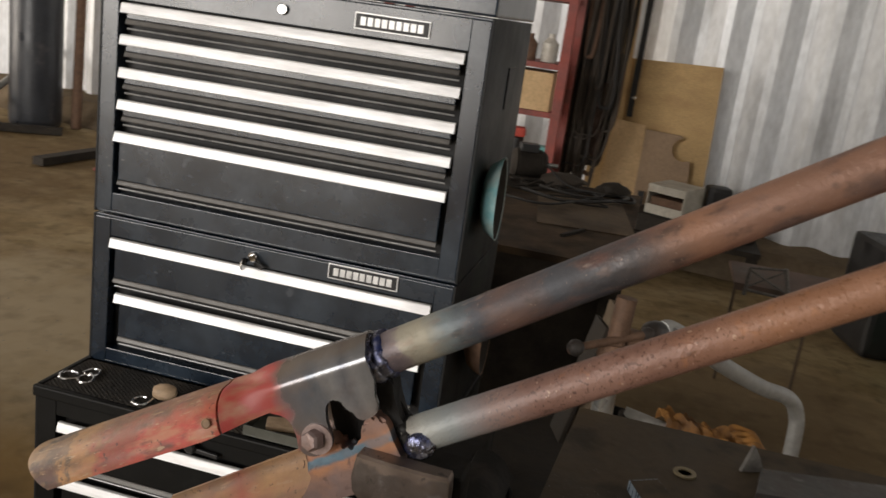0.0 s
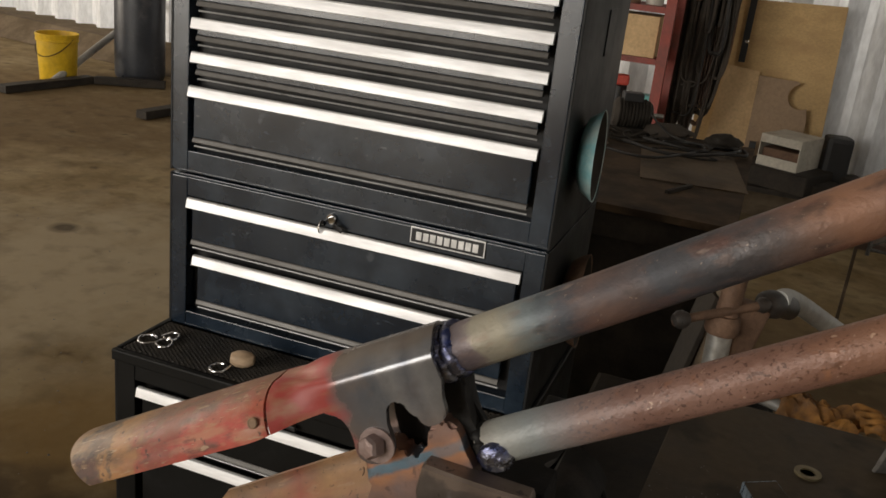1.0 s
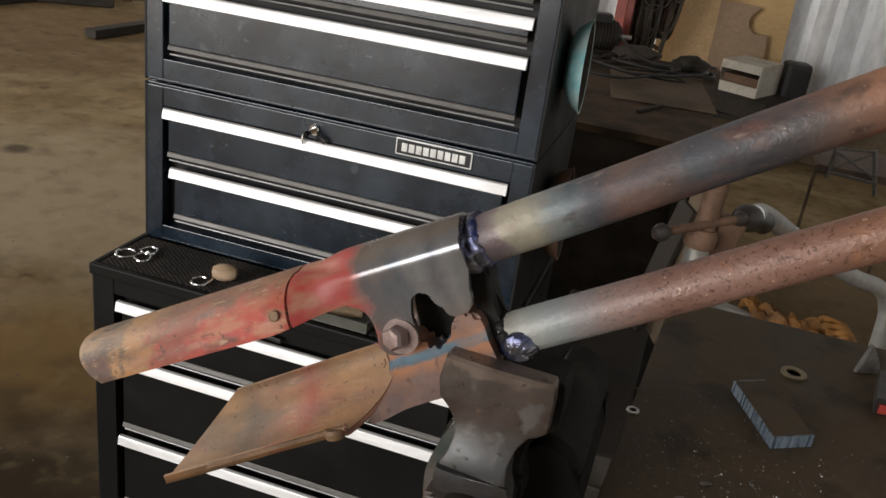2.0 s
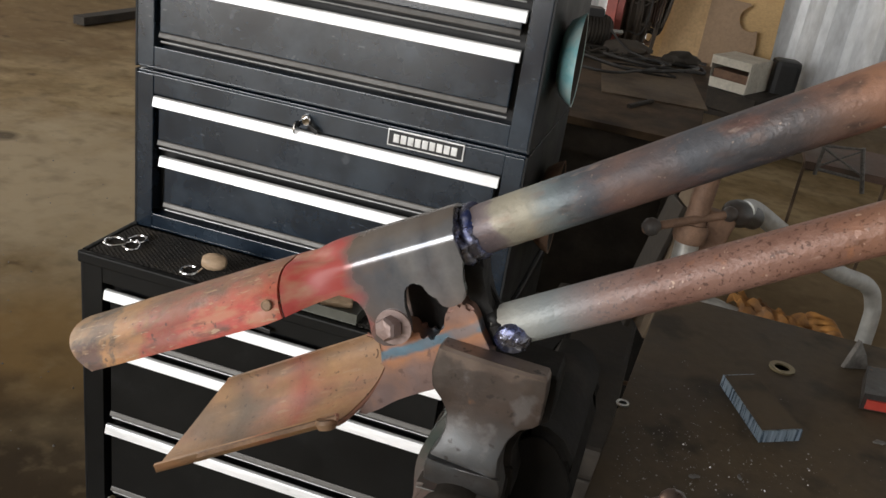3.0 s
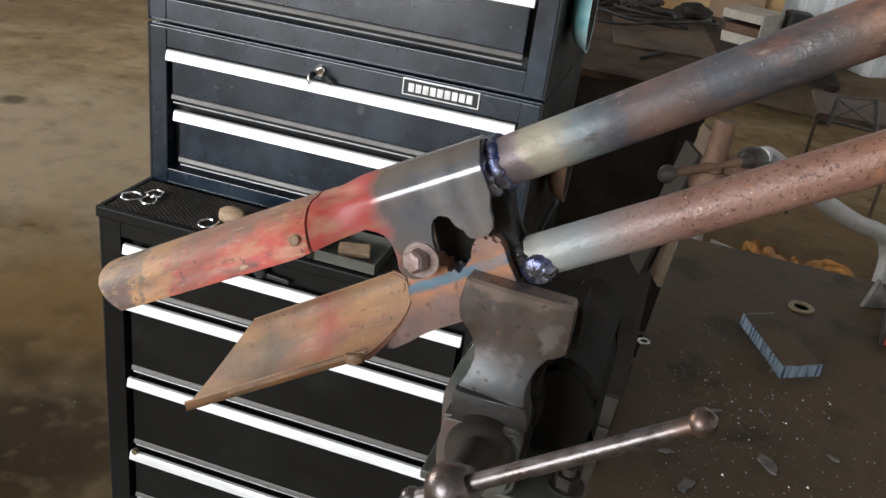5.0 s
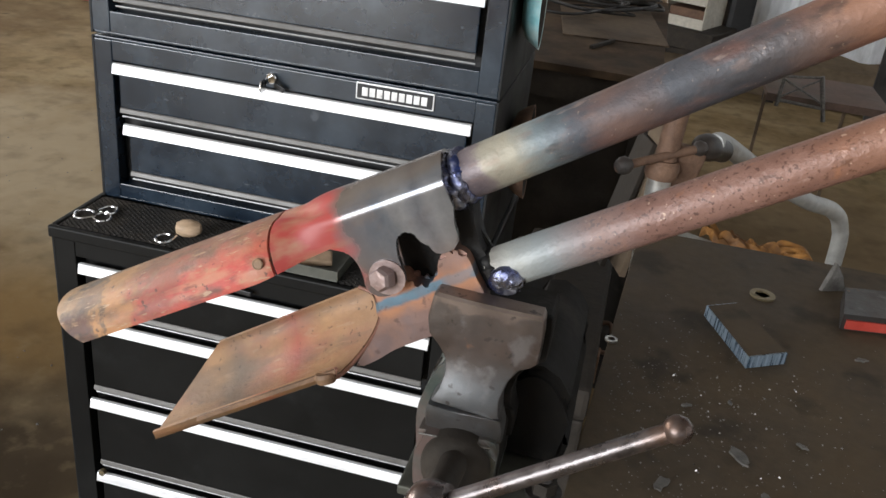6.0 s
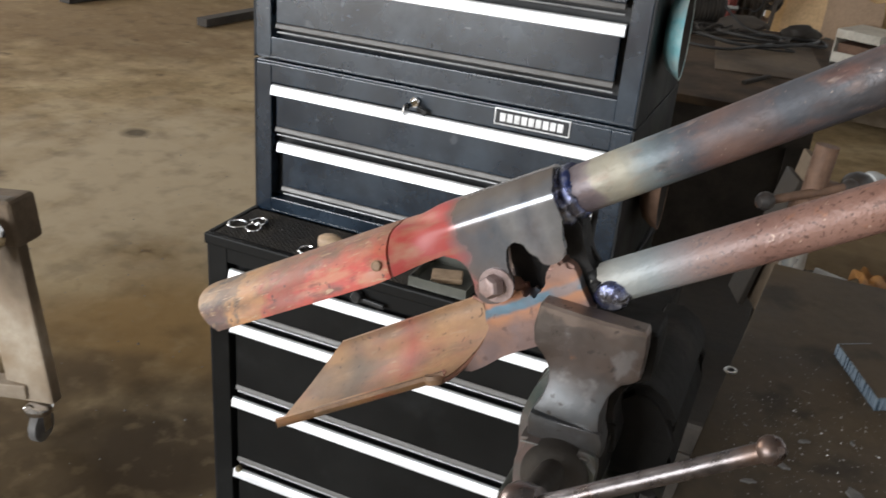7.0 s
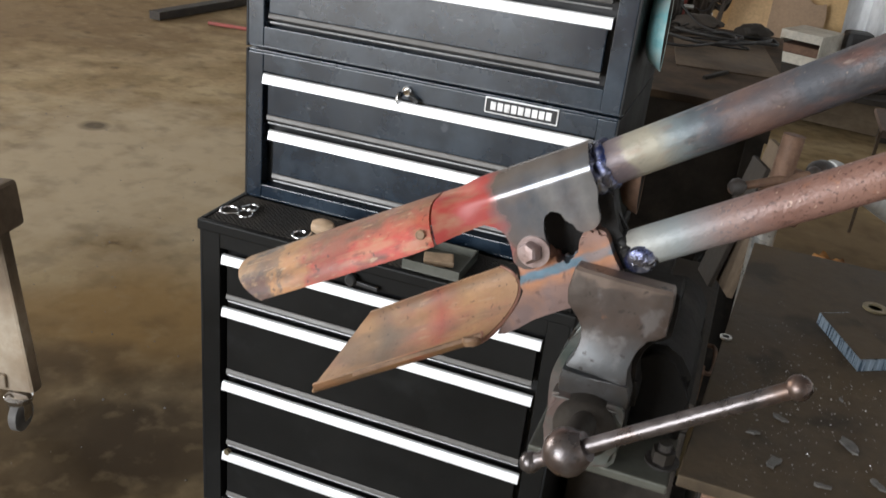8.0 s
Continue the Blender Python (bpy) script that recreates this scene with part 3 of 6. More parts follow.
def ledge_mat():
    """A rubber mat with a fine raised lattice in the ledge."""
    x0, x1, y0, y1, step, pitch = 0.004, W - 0.004, CY + 0.009, -0.003, 0.0018, 0.0105
    nx, ny = int((x1 - x0) / step), int((y1 - y0) / step)

    def ridge(a):
        return max(0.0, 1 - abs((a / pitch) % 1.0 - 0.5) * 3.4)

    verts = [(x0 + (x1 - x0) * i / nx, y0 + (y1 - y0) * j / ny, 0.6324 + 0.0022 * max(ridge(i * step + j * step * 1.3), ridge(i * step - j * step * 1.3))) for j in range(ny + 1) for i in range(nx + 1)]
    faces = [(j * (nx + 1) + i, j * (nx + 1) + i + 1, (j + 1) * (nx + 1) + i + 1, (j + 1) * (nx + 1) + i) for j in range(ny) for i in range(nx)]
    me = bpy.data.meshes.new("rubber_mat")
    me.from_pydata(verts, [], faces)
    me.materials.append(M["mat"])
    tagged(new("rubber_mat", me), "dusty latticed black rubber mat on the cabinet ledge", "mat")


ledge_mat()


# ---- post-hole digger ----
digger = thing("post_hole_digger", "worn red post-hole digger with rusty welded pipe handles", "digger")
U1 = Vector((0.862, 0.0, 0.507))
V1 = Vector((-0.507, 0.0, 0.862))
U2 = Vector((0.832, 0.0, 0.555))
V2 = Vector((-0.555, 0.0, 0.832))
YW = Vector((0, 1, 0))

PIPE_A, PIPE_B = Vector((0.7355, -0.667, 1.0497)), Vector((0.9495, -0.671, 1.1907))
PIPE_DIR = (PIPE_B - PIPE_A).normalized()
LOW_A, LOW_B = Vector((0.7690, -0.668, 0.985)), Vector((0.9750, -0.676, 1.116))
LOW_DIR = (LOW_B - LOW_A).normalized()

m = surf("rusty_upper_pipe", (0.080, 0.066, 0.064), (0.15, 0.11, 0.098), 22, 0.52, 0.25, 0.25, 170, (0.22, 0.115, 0.075), 16, 0.60)
along(m, PIPE_A, PIPE_DIR, [(0.0, (0.05, 0.05, 0.07), 0.9), (0.011, (0.13, 0.105, 0.115), 0.95), (0.021, (0.18, 0.145, 0.15), 0.95), (0.025, (0.30, 0.275, 0.22), 1.0), (0.046, (0.34, 0.315, 0.25), 1.0), (0.068, (0.165, 0.205, 0.22), 0.9), (0.092, (0.055, 0.070, 0.09), 0.85), (0.118, (0.16, 0.095, 0.08), 0.6),
                            (0.16, (0.055, 0.066, 0.082), 0.85), (0.225, (0.07, 0.068, 0.073), 0.8), (0.27, (0.34, 0.17, 0.105), 0.7), (0.30, (0.30, 0.16, 0.11), 0.8), (1.1, (0.27, 0.15, 0.105), 0.8)], 0.018, 36)
speckle(m, (0.19, 0.085, 0.062), 38, 0.60, 0.06, 10, (33, 2.5), 0.55)
speckle(m, (0.045, 0.056, 0.072), 30, 0.61, 0.06, 10, (33, 2.0), 0.5)
speckle(m, (0.40, 0.30, 0.25), 75, 0.69, 0.03, 9, (33, 3.0), 0.55)
speckle(m, (0.24, 0.135, 0.095), 120, 0.62, 0.08, 8, (33, 2.0), 0.3)
speckle(m, (0.035, 0.03, 0.03), 70, 0.62, 0.06, 9, (33, 2.0), 0.6)
speckle(m, (0.42, 0.32, 0.25), 330, 0.70, 0.02, 3, None, 0.4)
M["pipe_up"] = m
m = surf("rusty_lower_pipe", (0.20, 0.105, 0.082), (0.31, 0.176, 0.138), 24, 0.46, 0.1, 0.28, 210, (0.40, 0.165, 0.075), 14, 0.62)
speckle(m, (0.15, 0.075, 0.06), 60, 0.60, 0.08, 10, (33, 2.0), 0.55)
speckle(m, (0.050, 0.021, 0.016), 330, 0.645, 0.02, 2.0)
speckle(m, (0.055, 0.024, 0.018), 115, 0.69, 0.02, 4, (33, 1.6), 0.85)
speckle(m, (0.46, 0.34, 0.28), 85, 0.70, 0.03, 8, (33, 3.0), 0.55)
speckle(m, (0.060, 0.028, 0.022), 240, 0.66, 0.02, 3)
speckle(m, (0.40, 0.17, 0.08), 80, 0.66, 0.05, 8, None, 0.7)
speckle(m, (0.58, 0.42, 0.32), 190, 0.70, 0.02)
along(m, LOW_A, LOW_DIR, [(0.0, (0.24, 0.22, 0.19), 1.0), (0.02, (0.36, 0.365, 0.34), 1.0), (0.045, (0.27, 0.305, 0.315), 0.95), (0.075, (0.24, 0.215, 0.22), 0.8), (0.12, (0.25, 0.15, 0.13), 0.3), (0.22, (0.30, 0.15, 0.10), 0.3), (0.30, (0.40, 0.19, 0.095), 0.55), (1.1, (0.40, 0.19, 0.095), 0.55)], 0.012, 32)
M["pipe_low"] = m
BLADE_TIP = Vector((0.437, -0.675, 0.862))
TAN = (0.40, 0.210, 0.083)
m = surf("worn_red_blade", (0.38, 0.040, 0.032), (0.50, 0.075, 0.058), 26, 0.5, 0.0, 0.16, 160)
speckle(m, (0.42, 0.20, 0.12), 90, 0.61, 0.06, 12, (30, 2.5), 0.55)
speckle(m, (0.47, 0.25, 0.15), 55, 0.61, 0.04, 9, (30, 5.0), 0.6)
speckle(m, (0.15, 0.028, 0.025), 90, 0.60, 0.03, 9, (30, 4.0), 0.75)
along(m, BLADE_TIP, V1, [(-0.03, TAN, 0.95), (-0.018, TAN, 0.8), (-0.008, TAN, 0.1), (0.018, TAN, 0.0), (0.0265, (0.25, 0.11, 0.07), 0.6), (0.032, (0.22, 0.12, 0.07), 0.9), (0.05, TAN, 0.9)], 0.011, 85)
along(m, BLADE_TIP, U1, [(-0.012, (0.38, 0.17, 0.05), 0.95), (0.006, (0.33, 0.19, 0.085), 0.95), (0.018, (0.22, 0.14, 0.075), 0.9), (0.028, (0.055, 0.045, 0.035), 0.9), (0.040, (0.075, 0.058, 0.042), 0.85), (0.052, (0.17, 0.11, 0.06), 0.9), (0.056, TAN, 0.9), (0.076, TAN, 0.75), (0.090, TAN, 0.1), (0.15, TAN, 0.0), (0.26, TAN, 0.1)], 0.030, 75)
speckle(m, (0.42, 0.26, 0.14), 190, 0.63, 0.05, 10, (30, 2.5), 0.45)
speckle(m, (0.085, 0.058, 0.038), 60, 0.62, 0.07, 10, (30, 2.0), 0.6)
speckle(m, (0.46, 0.31, 0.19), 300, 0.66, 0.02, 4, (30, 4.0), 0.7)
speckle(m, (0.10, 0.06, 0.04), 34, 0.60, 0.05, 11, (30, 3.0), 0.45)
speckle(m, (0.38, 0.20, 0.095), 20, 0.61, 0.06, 11, (30, 2.5), 0.4)
speckle(m, (0.035, 0.026, 0.02), 150, 0.68, 0.02, 5, None, 0.7)
M["blade_up"] = m
M["socket"] = surf("ground_steel_socket", (0.19, 0.195, 0.21), (0.30, 0.30, 0.31), 18, 0.22, 0.55, 0.03, 200, (0.10, 0.105, 0.12), 14, 0.58, rough_var=0.08)
speckle(M["socket"], (0.10, 0.13, 0.18), 16, 0.58, 0.08, 8, (30, 0.5), 0.6)
speckle(M["socket"], (0.36, 0.25, 0.18), 22, 0.66, 0.06, 8, None, 0.5)
speckle(M["socket"], (0.17, 0.12, 0.10), 30, 0.63, 0.06, 9, None, 0.6)
along(M["socket"], BLADE_TIP, U1, [(0.25, (0.22, 0.16, 0.15), 0.5), (0.272, (0.22, 0.165, 0.155), 0.5), (0.286, (0.22, 0.19, 0.19), 0.2), (0.30, (0.24, 0.24, 0.25), 0.0), (0.316, (0.34, 0.36, 0.39), 0.35), (0.328, (0.10, 0.115, 0.16), 0.45), (0.338, (0.30, 0.31, 0.33), 0.4), (0.36, (0.09, 0.095, 0.11), 0.5)], 0.012, 45)
along(M["socket"], BLADE_TIP, V1, [(-0.06, (0.22, 0.19, 0.20), 0.4), (-0.03, (0.30, 0.22, 0.18), 0.45), (-0.012, (0.25, 0.23, 0.22), 0.2), (0.004, (0.2, 0.2, 0.2), 0.0), (0.022, (0.2, 0.2, 0.2), 0.0), (0.030, (0.19, 0.15, 0.115), 0.6), (0.04, (0.20, 0.15, 0.11), 0.75)], 0.008, 50)
paint_over(M["socket"], BLADE_TIP, U1, 0.265, 0.014, (0.35, 0.045, 0.037), (0.34, 0.17, 0.10), 75, 30)
m = surf("muddy_lower_blade", (0.335, 0.174, 0.072), (0.42, 0.235, 0.105), 18, 0.6, 0.1, 0.15, 140, (0.30, 0.085, 0.06), 15, 0.66)
speckle(m, (0.12, 0.085, 0.058), 40, 0.59, 0.06, 11, (33, 3.0), 0.75)
speckle(m, (0.34, 0.085, 0.06), 30, 0.63, 0.05, 10, (33, 4.0), 0.5)
speckle(m, (0.40, 0.25, 0.15), 160, 0.62, 0.03, 8, (33, 4.0), 0.6)
along(m, Vector((0.51, -0.69, 0.79)), U2, [(0.0, (0.22, 0.13, 0.075), 0.7), (0.03, (0.27, 0.15, 0.075), 0.6), (0.06, (0.13, 0.105, 0.08), 0.65), (0.10, (0.30, 0.17, 0.10), 0.3), (0.125, (0.36, 0.07, 0.055), 0.6), (0.15, (0.34, 0.20, 0.11), 0.3), (0.21, (0.27, 0.18, 0.13), 0.5)], 0.014, 28)
speckle(m, (0.085, 0.058, 0.040), 22, 0.575, 0.08, 11, (33, 2.0), 0.6)
speckle(m, (0.045, 0.03, 0.022), 220, 0.67, 0.02, 6, None, 0.6)
M["blade_low"] = m
m = surf("heat_tinted_link", (0.44, 0.27, 0.20), (0.52, 0.33, 0.25), 26, 0.42, 0.4, 0.12, 140, (0.47, 0.20, 0.10), 22, 0.56)
along(m, Vector((0, -0.68, 0)), V2, [(0.34, (0.13, 0.095, 0.092), 0.9), (0.374, (0.18, 0.125, 0.118), 0.9), (0.388, (0.23, 0.155, 0.14), 0.85), (0.3975, (0.52, 0.23, 0.11), 0.7), (0.4005, (0.10, 0.21, 0.29), 0.9), (0.4065, (0.13, 0.27, 0.37), 0.9), (0.4095, (0.52, 0.22, 0.11), 0.7), (0.418, (0.50, 0.28, 0.20), 0.3), (0.43, (0.48, 0.34, 0.28), 0.3)], 0.0025, 90)
speckle(m, (0.46, 0.25, 0.16), 34, 0.60, 0.06, 9, None, 0.5)
speckle(m, (0.22, 0.165, 0.165), 30, 0.54, 0.08, 9, None, 0.6)
speckle(m, (0.12, 0.08, 0.075), 110, 0.66, 0.03, 9, None, 0.6)
# Flange brown, darker than the blade above it.
M["brown_edge"] = surf("dark_brown_edge", (0.15, 0.085, 0.05), (0.26, 0.155, 0.09), 40, 0.65, 0.1, 0.3, 160, (0.09, 0.055, 0.035), 26, 0.58)
M["lip_pink"] = surf("pinkish_bent_lip", (0.36, 0.17, 0.12), (0.46, 0.24, 0.18), 30, 0.5, 0.2, 0.1)
M["link"] = m
m = surf("weld_bead", (0.17, 0.165, 0.175), (0.42, 0.42, 0.45), 70, 0.24, 0.85, 0.3, 260, (0.05, 0.075, 0.24), 45, 0.50)
M["weld"] = m
M["burnt"] = surf("burnt_black_steel", (0.006, 0.006, 0.006), (0.014, 0.012, 0.011), 40, 0.7, 0.2, 0.4)


def shell(name, rows, thick, material, parent, label="", smooth=True):
    """A bent sheet: rows of points on its outer side, and the thickness towards the given inward ways."""
    bm = bmesh.new()
    outer = [[bm.verts.new(p) for p, _ in r] for r in rows]
    inner = [[bm.verts.new(p + w * thick) for p, w in r] for r in rows]
    nr, nc = len(rows), len(rows[0])
    for i in range(nr - 1):
        for j in range(nc - 1):
            bm.faces.new((outer[i][j], outer[i][j + 1], outer[i + 1][j + 1], outer[i + 1][j]))
            bm.faces.new((inner[i][j], inner[i + 1][j], inner[i + 1][j + 1], inner[i][j + 1]))
    for j in range(nc - 1):
        bm.faces.new((outer[0][j], inner[0][j], inner[0][j + 1], outer[0][j + 1]))
        bm.faces.new((outer[-1][j], outer[-1][j + 1], inner[-1][j + 1], inner[-1][j]))
    for i in range(nr - 1):
        bm.faces.new((outer[i][0], outer[i + 1][0], inner[i + 1][0], inner[i][0]))
        bm.faces.new((outer[i][-1], inner[i][-1], inner[i + 1][-1], outer[i + 1][-1]))
    return part(name, bm, material, parent, label, smooth)


def socket_profile():
    """The folded saddle of the socket, from its front foot over the ridge to its back foot: across and up, with the outward way."""
    pts = [(-0.0225, 0.001 + 0.0155 * i / 6, -1.0, 0.0) for i in range(7)]
    for i in range(1, 7):
        t = radians(78) * i / 6
        pts.append((-0.0225 + 0.0085 * (1 - math.cos(t)), 0.0165 + 0.0085 * math.sin(t), -math.cos(t), math.sin(t)))
    y0, v0 = pts[-1][:2]
    for i in range(1, 5):
        f = i / 4
        pts.append((y0 + (0.004 - y0) * f, v0 + (0.0350 - v0) * (1 - (1 - f) ** 2), -0.2 * (1 - f), 1.0))
    for i in range(1, 8):
        t = math.pi / 2 * i / 7
        pts.append((0.004 + 0.0185 * math.sin(t), 0.001 + 0.034 * math.cos(t), math.sin(t), math.cos(t)))
    return pts


SADDLE = socket_profile()


def upper_rows(s0, s1, n, tip=False):
    """Cross-sections of the upper blade and its socket; s is the way from the tip."""
    rows = []
    for i in range(n + 1):
        f = i / n
        row = []
        for k in range(24):
            th = math.pi * k / 23
            s = s0 + (s1 - s0) * f
            if tip:
                s += (1 - f) ** 2 * 0.030 * (1 - math.sin(th)) ** 1.1
            g = min(max((s - 0.195) / 0.070, 0), 1)
            g = g * g * (3 - 2 * g)
            a, b = 0.045 + (0.032 - 0.045) * g, 0.0325
            sy, sv, ny, nv = SADDLE[k]
            y, v = -a * math.cos(th) * (1 - g) + sy * g, b * math.sin(th) * (1 - g) + sv * g
            dent = 0.0016 * g * (1 - g) * 4 * noise.noise(Vector((s * 60, 3.1 * th, 0.5)))
            nrm = (YW * (-math.cos(th) / a * 0.03 * (1 - g) + ny * g) + V1 * (math.sin(th) / b * 0.03 * (1 - g) + nv * g)).normalized()
            row.append((BLADE_TIP + U1 * s + YW * y + V1 * v + nrm * dent, -nrm))
        rows.append(row)
    return rows


blade = shell("upper_blade", upper_rows(0.0, 0.2125, 40, True), 0.0028, "blade_up", digger, "curved blade with worn red paint and soil")
shell("blade_collar", upper_rows(0.2145, 0.2665, 14), 0.0030, "socket", digger, "red-painted collar, worn to steel")
shell("socket", upper_rows(0.2665, 0.352, 20), 0.0030, "socket", digger, "ground bare-steel socket")
HOLE, HOLE_N = Vector((0.607, -0.7160, 0.977)), (-0.10, -0.90, 0.30)
part("rivet_hole", lathe([(0.0029, -0.001), (0.0043, -0.001), (0.0043, -0.0001), (0.0036, 0.0004), (0.0029, 0.0)], HOLE, HOLE_N, 20), "blade_low", blade, "pale worn rim of a rivet hole")
# Near-black disc paints the shade inside the hole.
part("hole_shade", lathe([(0.0001, -0.001), (0.0030, -0.001), (0.0030, -0.0008), (0.0001, -0.0008)], HOLE, HOLE_N, 14), "recess", blade)

def smooth_loop(outline, n=4):
    """The outline again, rounded through its own points."""
    pts = curve_pts([(x, 0, z) for x, z in outline[-2:] + outline + outline[:2]], n)
    return [(p[0], p[2]) for p in pts[2 * n:-2 * n - 1]]


# front leg of the folded socket, down to its lobe round the pivot bolt, with a torch-cut slot
CHEEK = [(0.2528, 0.0004), (0.260, -0.0036), (0.264, -0.0068), (0.2672, -0.0155), (0.2668, -0.0267), (0.2645, -0.036), (0.2683, -0.0429), (0.2771, -0.0462), (0.287, -0.0452), (0.2935, -0.0418), (0.2972, -0.0315), (0.2984, -0.0204),
         (0.3018, -0.0107), (0.3045, -0.0072), (0.3080, -0.0052), (0.3134, -0.0053), (0.3165, -0.0082), (0.3186, -0.0109), (0.3186, -0.0156), (0.3225, -0.0178), (0.324, -0.0212), (0.3258, -0.0268), (0.3325, -0.0285), (0.3402, -0.0272), (0.3454, -0.0222), (0.3474, -0.0115), (0.352, 0.0010)]


def cheek(y0, y1):
    """Plate cut to the cheek's outline; its top edge butts on the saddle and stays sharp."""
    pts = [Vector((x, 0, z)) for x, z in CHEEK]
    pts = curve_pts(pts, 4) + [Vector((0.257, 0, 0.0010))]
    bm = slab([((BLADE_TIP + U1 * q.x + V1 * q.z).x, (BLADE_TIP + U1 * q.x + V1 * q.z).z) for q in pts], y0, y1)

    def seam(v):
        return (v.co - BLADE_TIP).dot(V1) > 0.0002

    edges = [e for e in bm.edges if abs(e.verts[0].co.y - e.verts[1].co.y) < 1e-6 and not (seam(e.verts[0]) or seam(e.verts[1]))]
    bmesh.ops.bevel(bm, geom=edges, offset=0.0009, segments=2, affect="EDGES")
    return bm


part("side_cheek", cheek(-0.6975, -0.6925), "socket", digger, "ground bare-steel cheek plate with a torch-cut slot")
part("side_cheek", cheek(-0.6565, -0.6525), "socket", digger)
part("burnt_web", slab([(0.690, 1.012), (0.728, 1.026), (0.752, 1.018), (0.768, 0.998), (0.772, 0.972), (0.745, 0.955), (0.706, 0.962), (0.698, 0.985)], -0.665, -0.659, 0.001), "burnt", digger, "soot-black burnt inner web")
part("burnt_neck", slab(smooth_loop([(0.733, 1.040), (0.747, 1.038), (0.753, 1.020), (0.760, 1.004), (0.771, 0.990), (0.774, 0.974), (0.757, 0.972), (0.749, 0.995), (0.744, 1.006), (0.735, 1.020)]), -0.676, -0.654, 0.003), "burnt", digger)

# lower link, held in the jaws, running down into the scorched neck of the scoop
link = [(0.683, 0.958), (0.696, 0.967), (0.702, 0.976), (0.708, 0.974), (0.714, 0.9695), (0.724, 0.9695), (0.7325, 0.976), (0.7315, 0.989), (0.733, 0.998), (0.740, 1.0035), (0.748, 1.0035), (0.754, 0.998), (0.760, 0.986), (0.768, 0.973), (0.768, 0.958), (0.748, 0.940), (0.730, 0.929), (0.707, 0.913), (0.691, 0.898), (0.676, 0.888), (0.683, 0.905), (0.691, 0.927), (0.692, 0.944)]
part("lower_link", slab(smooth_loop(link), -0.6865, -0.668, 0.003), "link", digger, "link plate with orange and blue heat tints")
BOLT = Vector((0.6985, -0.6975, 0.9785))
bolt = part("pivot_bolt", lathe([(0, 0), (0.0136, 0.0), (0.0136, 0.0018), (0.0, 0.0022)], BOLT, (0, -1, 0), 28), "bolt", digger, "steel washer under the bolt head")
part("bolt_head", lathe([(0, 0.0018), (0.0088, 0.0018), (0.0092, 0.0030), (0.0090, 0.0100), (0.0074, 0.0125), (0, 0.0130)], BOLT, (-0.35, -1, 0.12), 6), "bolt", bolt, "worn pinkish hexagon bolt head")


def lower_rows(n=34):
    rows = []
    phi = radians(16)
    side, up = YW * math.cos(phi) + V2 * math.sin(phi), V2 * math.cos(phi) - YW * math.sin(phi)
    c = Vector((0.0, -0.667, 0.0)) + V2 * 0.391
    a, b = 0.046, 0.026
    for i in range(n + 1):
        f = i / n
        row = []
        for k in range(25):
            th = math.pi * k / 24
            s0 = 0.870 + 0.0185 * (1 - math.cos(th)) - 0.042 * math.sin(th) ** (1.6 if th < math.pi / 2 else 1.0)
            s1 = 1.056 - 0.0125 * math.sin(2 * th)
            s = s0 + (s1 - s0) * f
            out = side * (-a * math.cos(th)) - up * (b * math.sin(th))
            nrm = (side * (math.cos(th) / a) + up * (math.sin(th) / b)).normalized()
            row.append((c + U2 * s + out, nrm))
        rows.append(row)
    return rows


low_blade = shell("lower_blade", lower_rows(), 0.0026, "blade_low", digger, "soil-stained scoop blade")
rim = [r[0][0] for r in lower_rows()][9:35]
bm = sections(bmesh.new(), [[p + Vector(o) for o in ((0, 0.001, 0.0004), (0, -0.0014, 0.0), (0, -0.0016, -0.0036), (0, 0.001, -0.0036))] for p in rim], True, True)
part("edge_flange", bm, "brown_edge", low_blade, "bent lower edge")
part("end_lip", sweep(bmesh.new(), [p for p, _ in lower_rows()[-1]], 0.0016, 8), "lip_pink", low_blade, "", True)
part("rivet", lathe([(0.0001, 0), (0.0075, 0.0), (0.0085, 0.003), (0.0068, 0.0075), (0.0001, 0.009)], (0.660, -0.711, 0.8945), (0.35, -0.25, -1), 18), "blade_low", low_blade, "soil-caked rivet under the rim", True)
part("crease", sweep(bmesh.new(), [(0.684 + 0.003 * math.cos(t), -0.690, 0.948 + 0.0045 * math.sin(t)) for t in [radians(-50 + 15 * i) for i in range(8)]], 0.0005, 6), "rust", low_blade)


def pipe(name, a, d, length, r, bore, material, label, bend=0.0):
    pts, n = [], 44
    for i in range(n + 1):
        s = length * i / n
        wob = 0.0007 * noise.noise(Vector((s * 9, r * 100, 0)))
        pts.append(a + d * s + Vector((0, 0, wob)) + Vector((0, bend * max(0, s - 0.2) ** 2, 0)))
    bm = sweep(bmesh.new(), pts, r, 36)
    return part(name, bm, material, digger, label, True)


pipe("upper_handle", PIPE_A, PIPE_DIR, 1.05, 0.0178, 0.012, "pipe_up", "rusty steel pipe handle with heat-tinted end")
pipe("lower_handle", LOW_A, LOW_DIR, 1.05, 0.0160, 0.011, "pipe_low", "pitted rusty pipe handle with bright weld end")


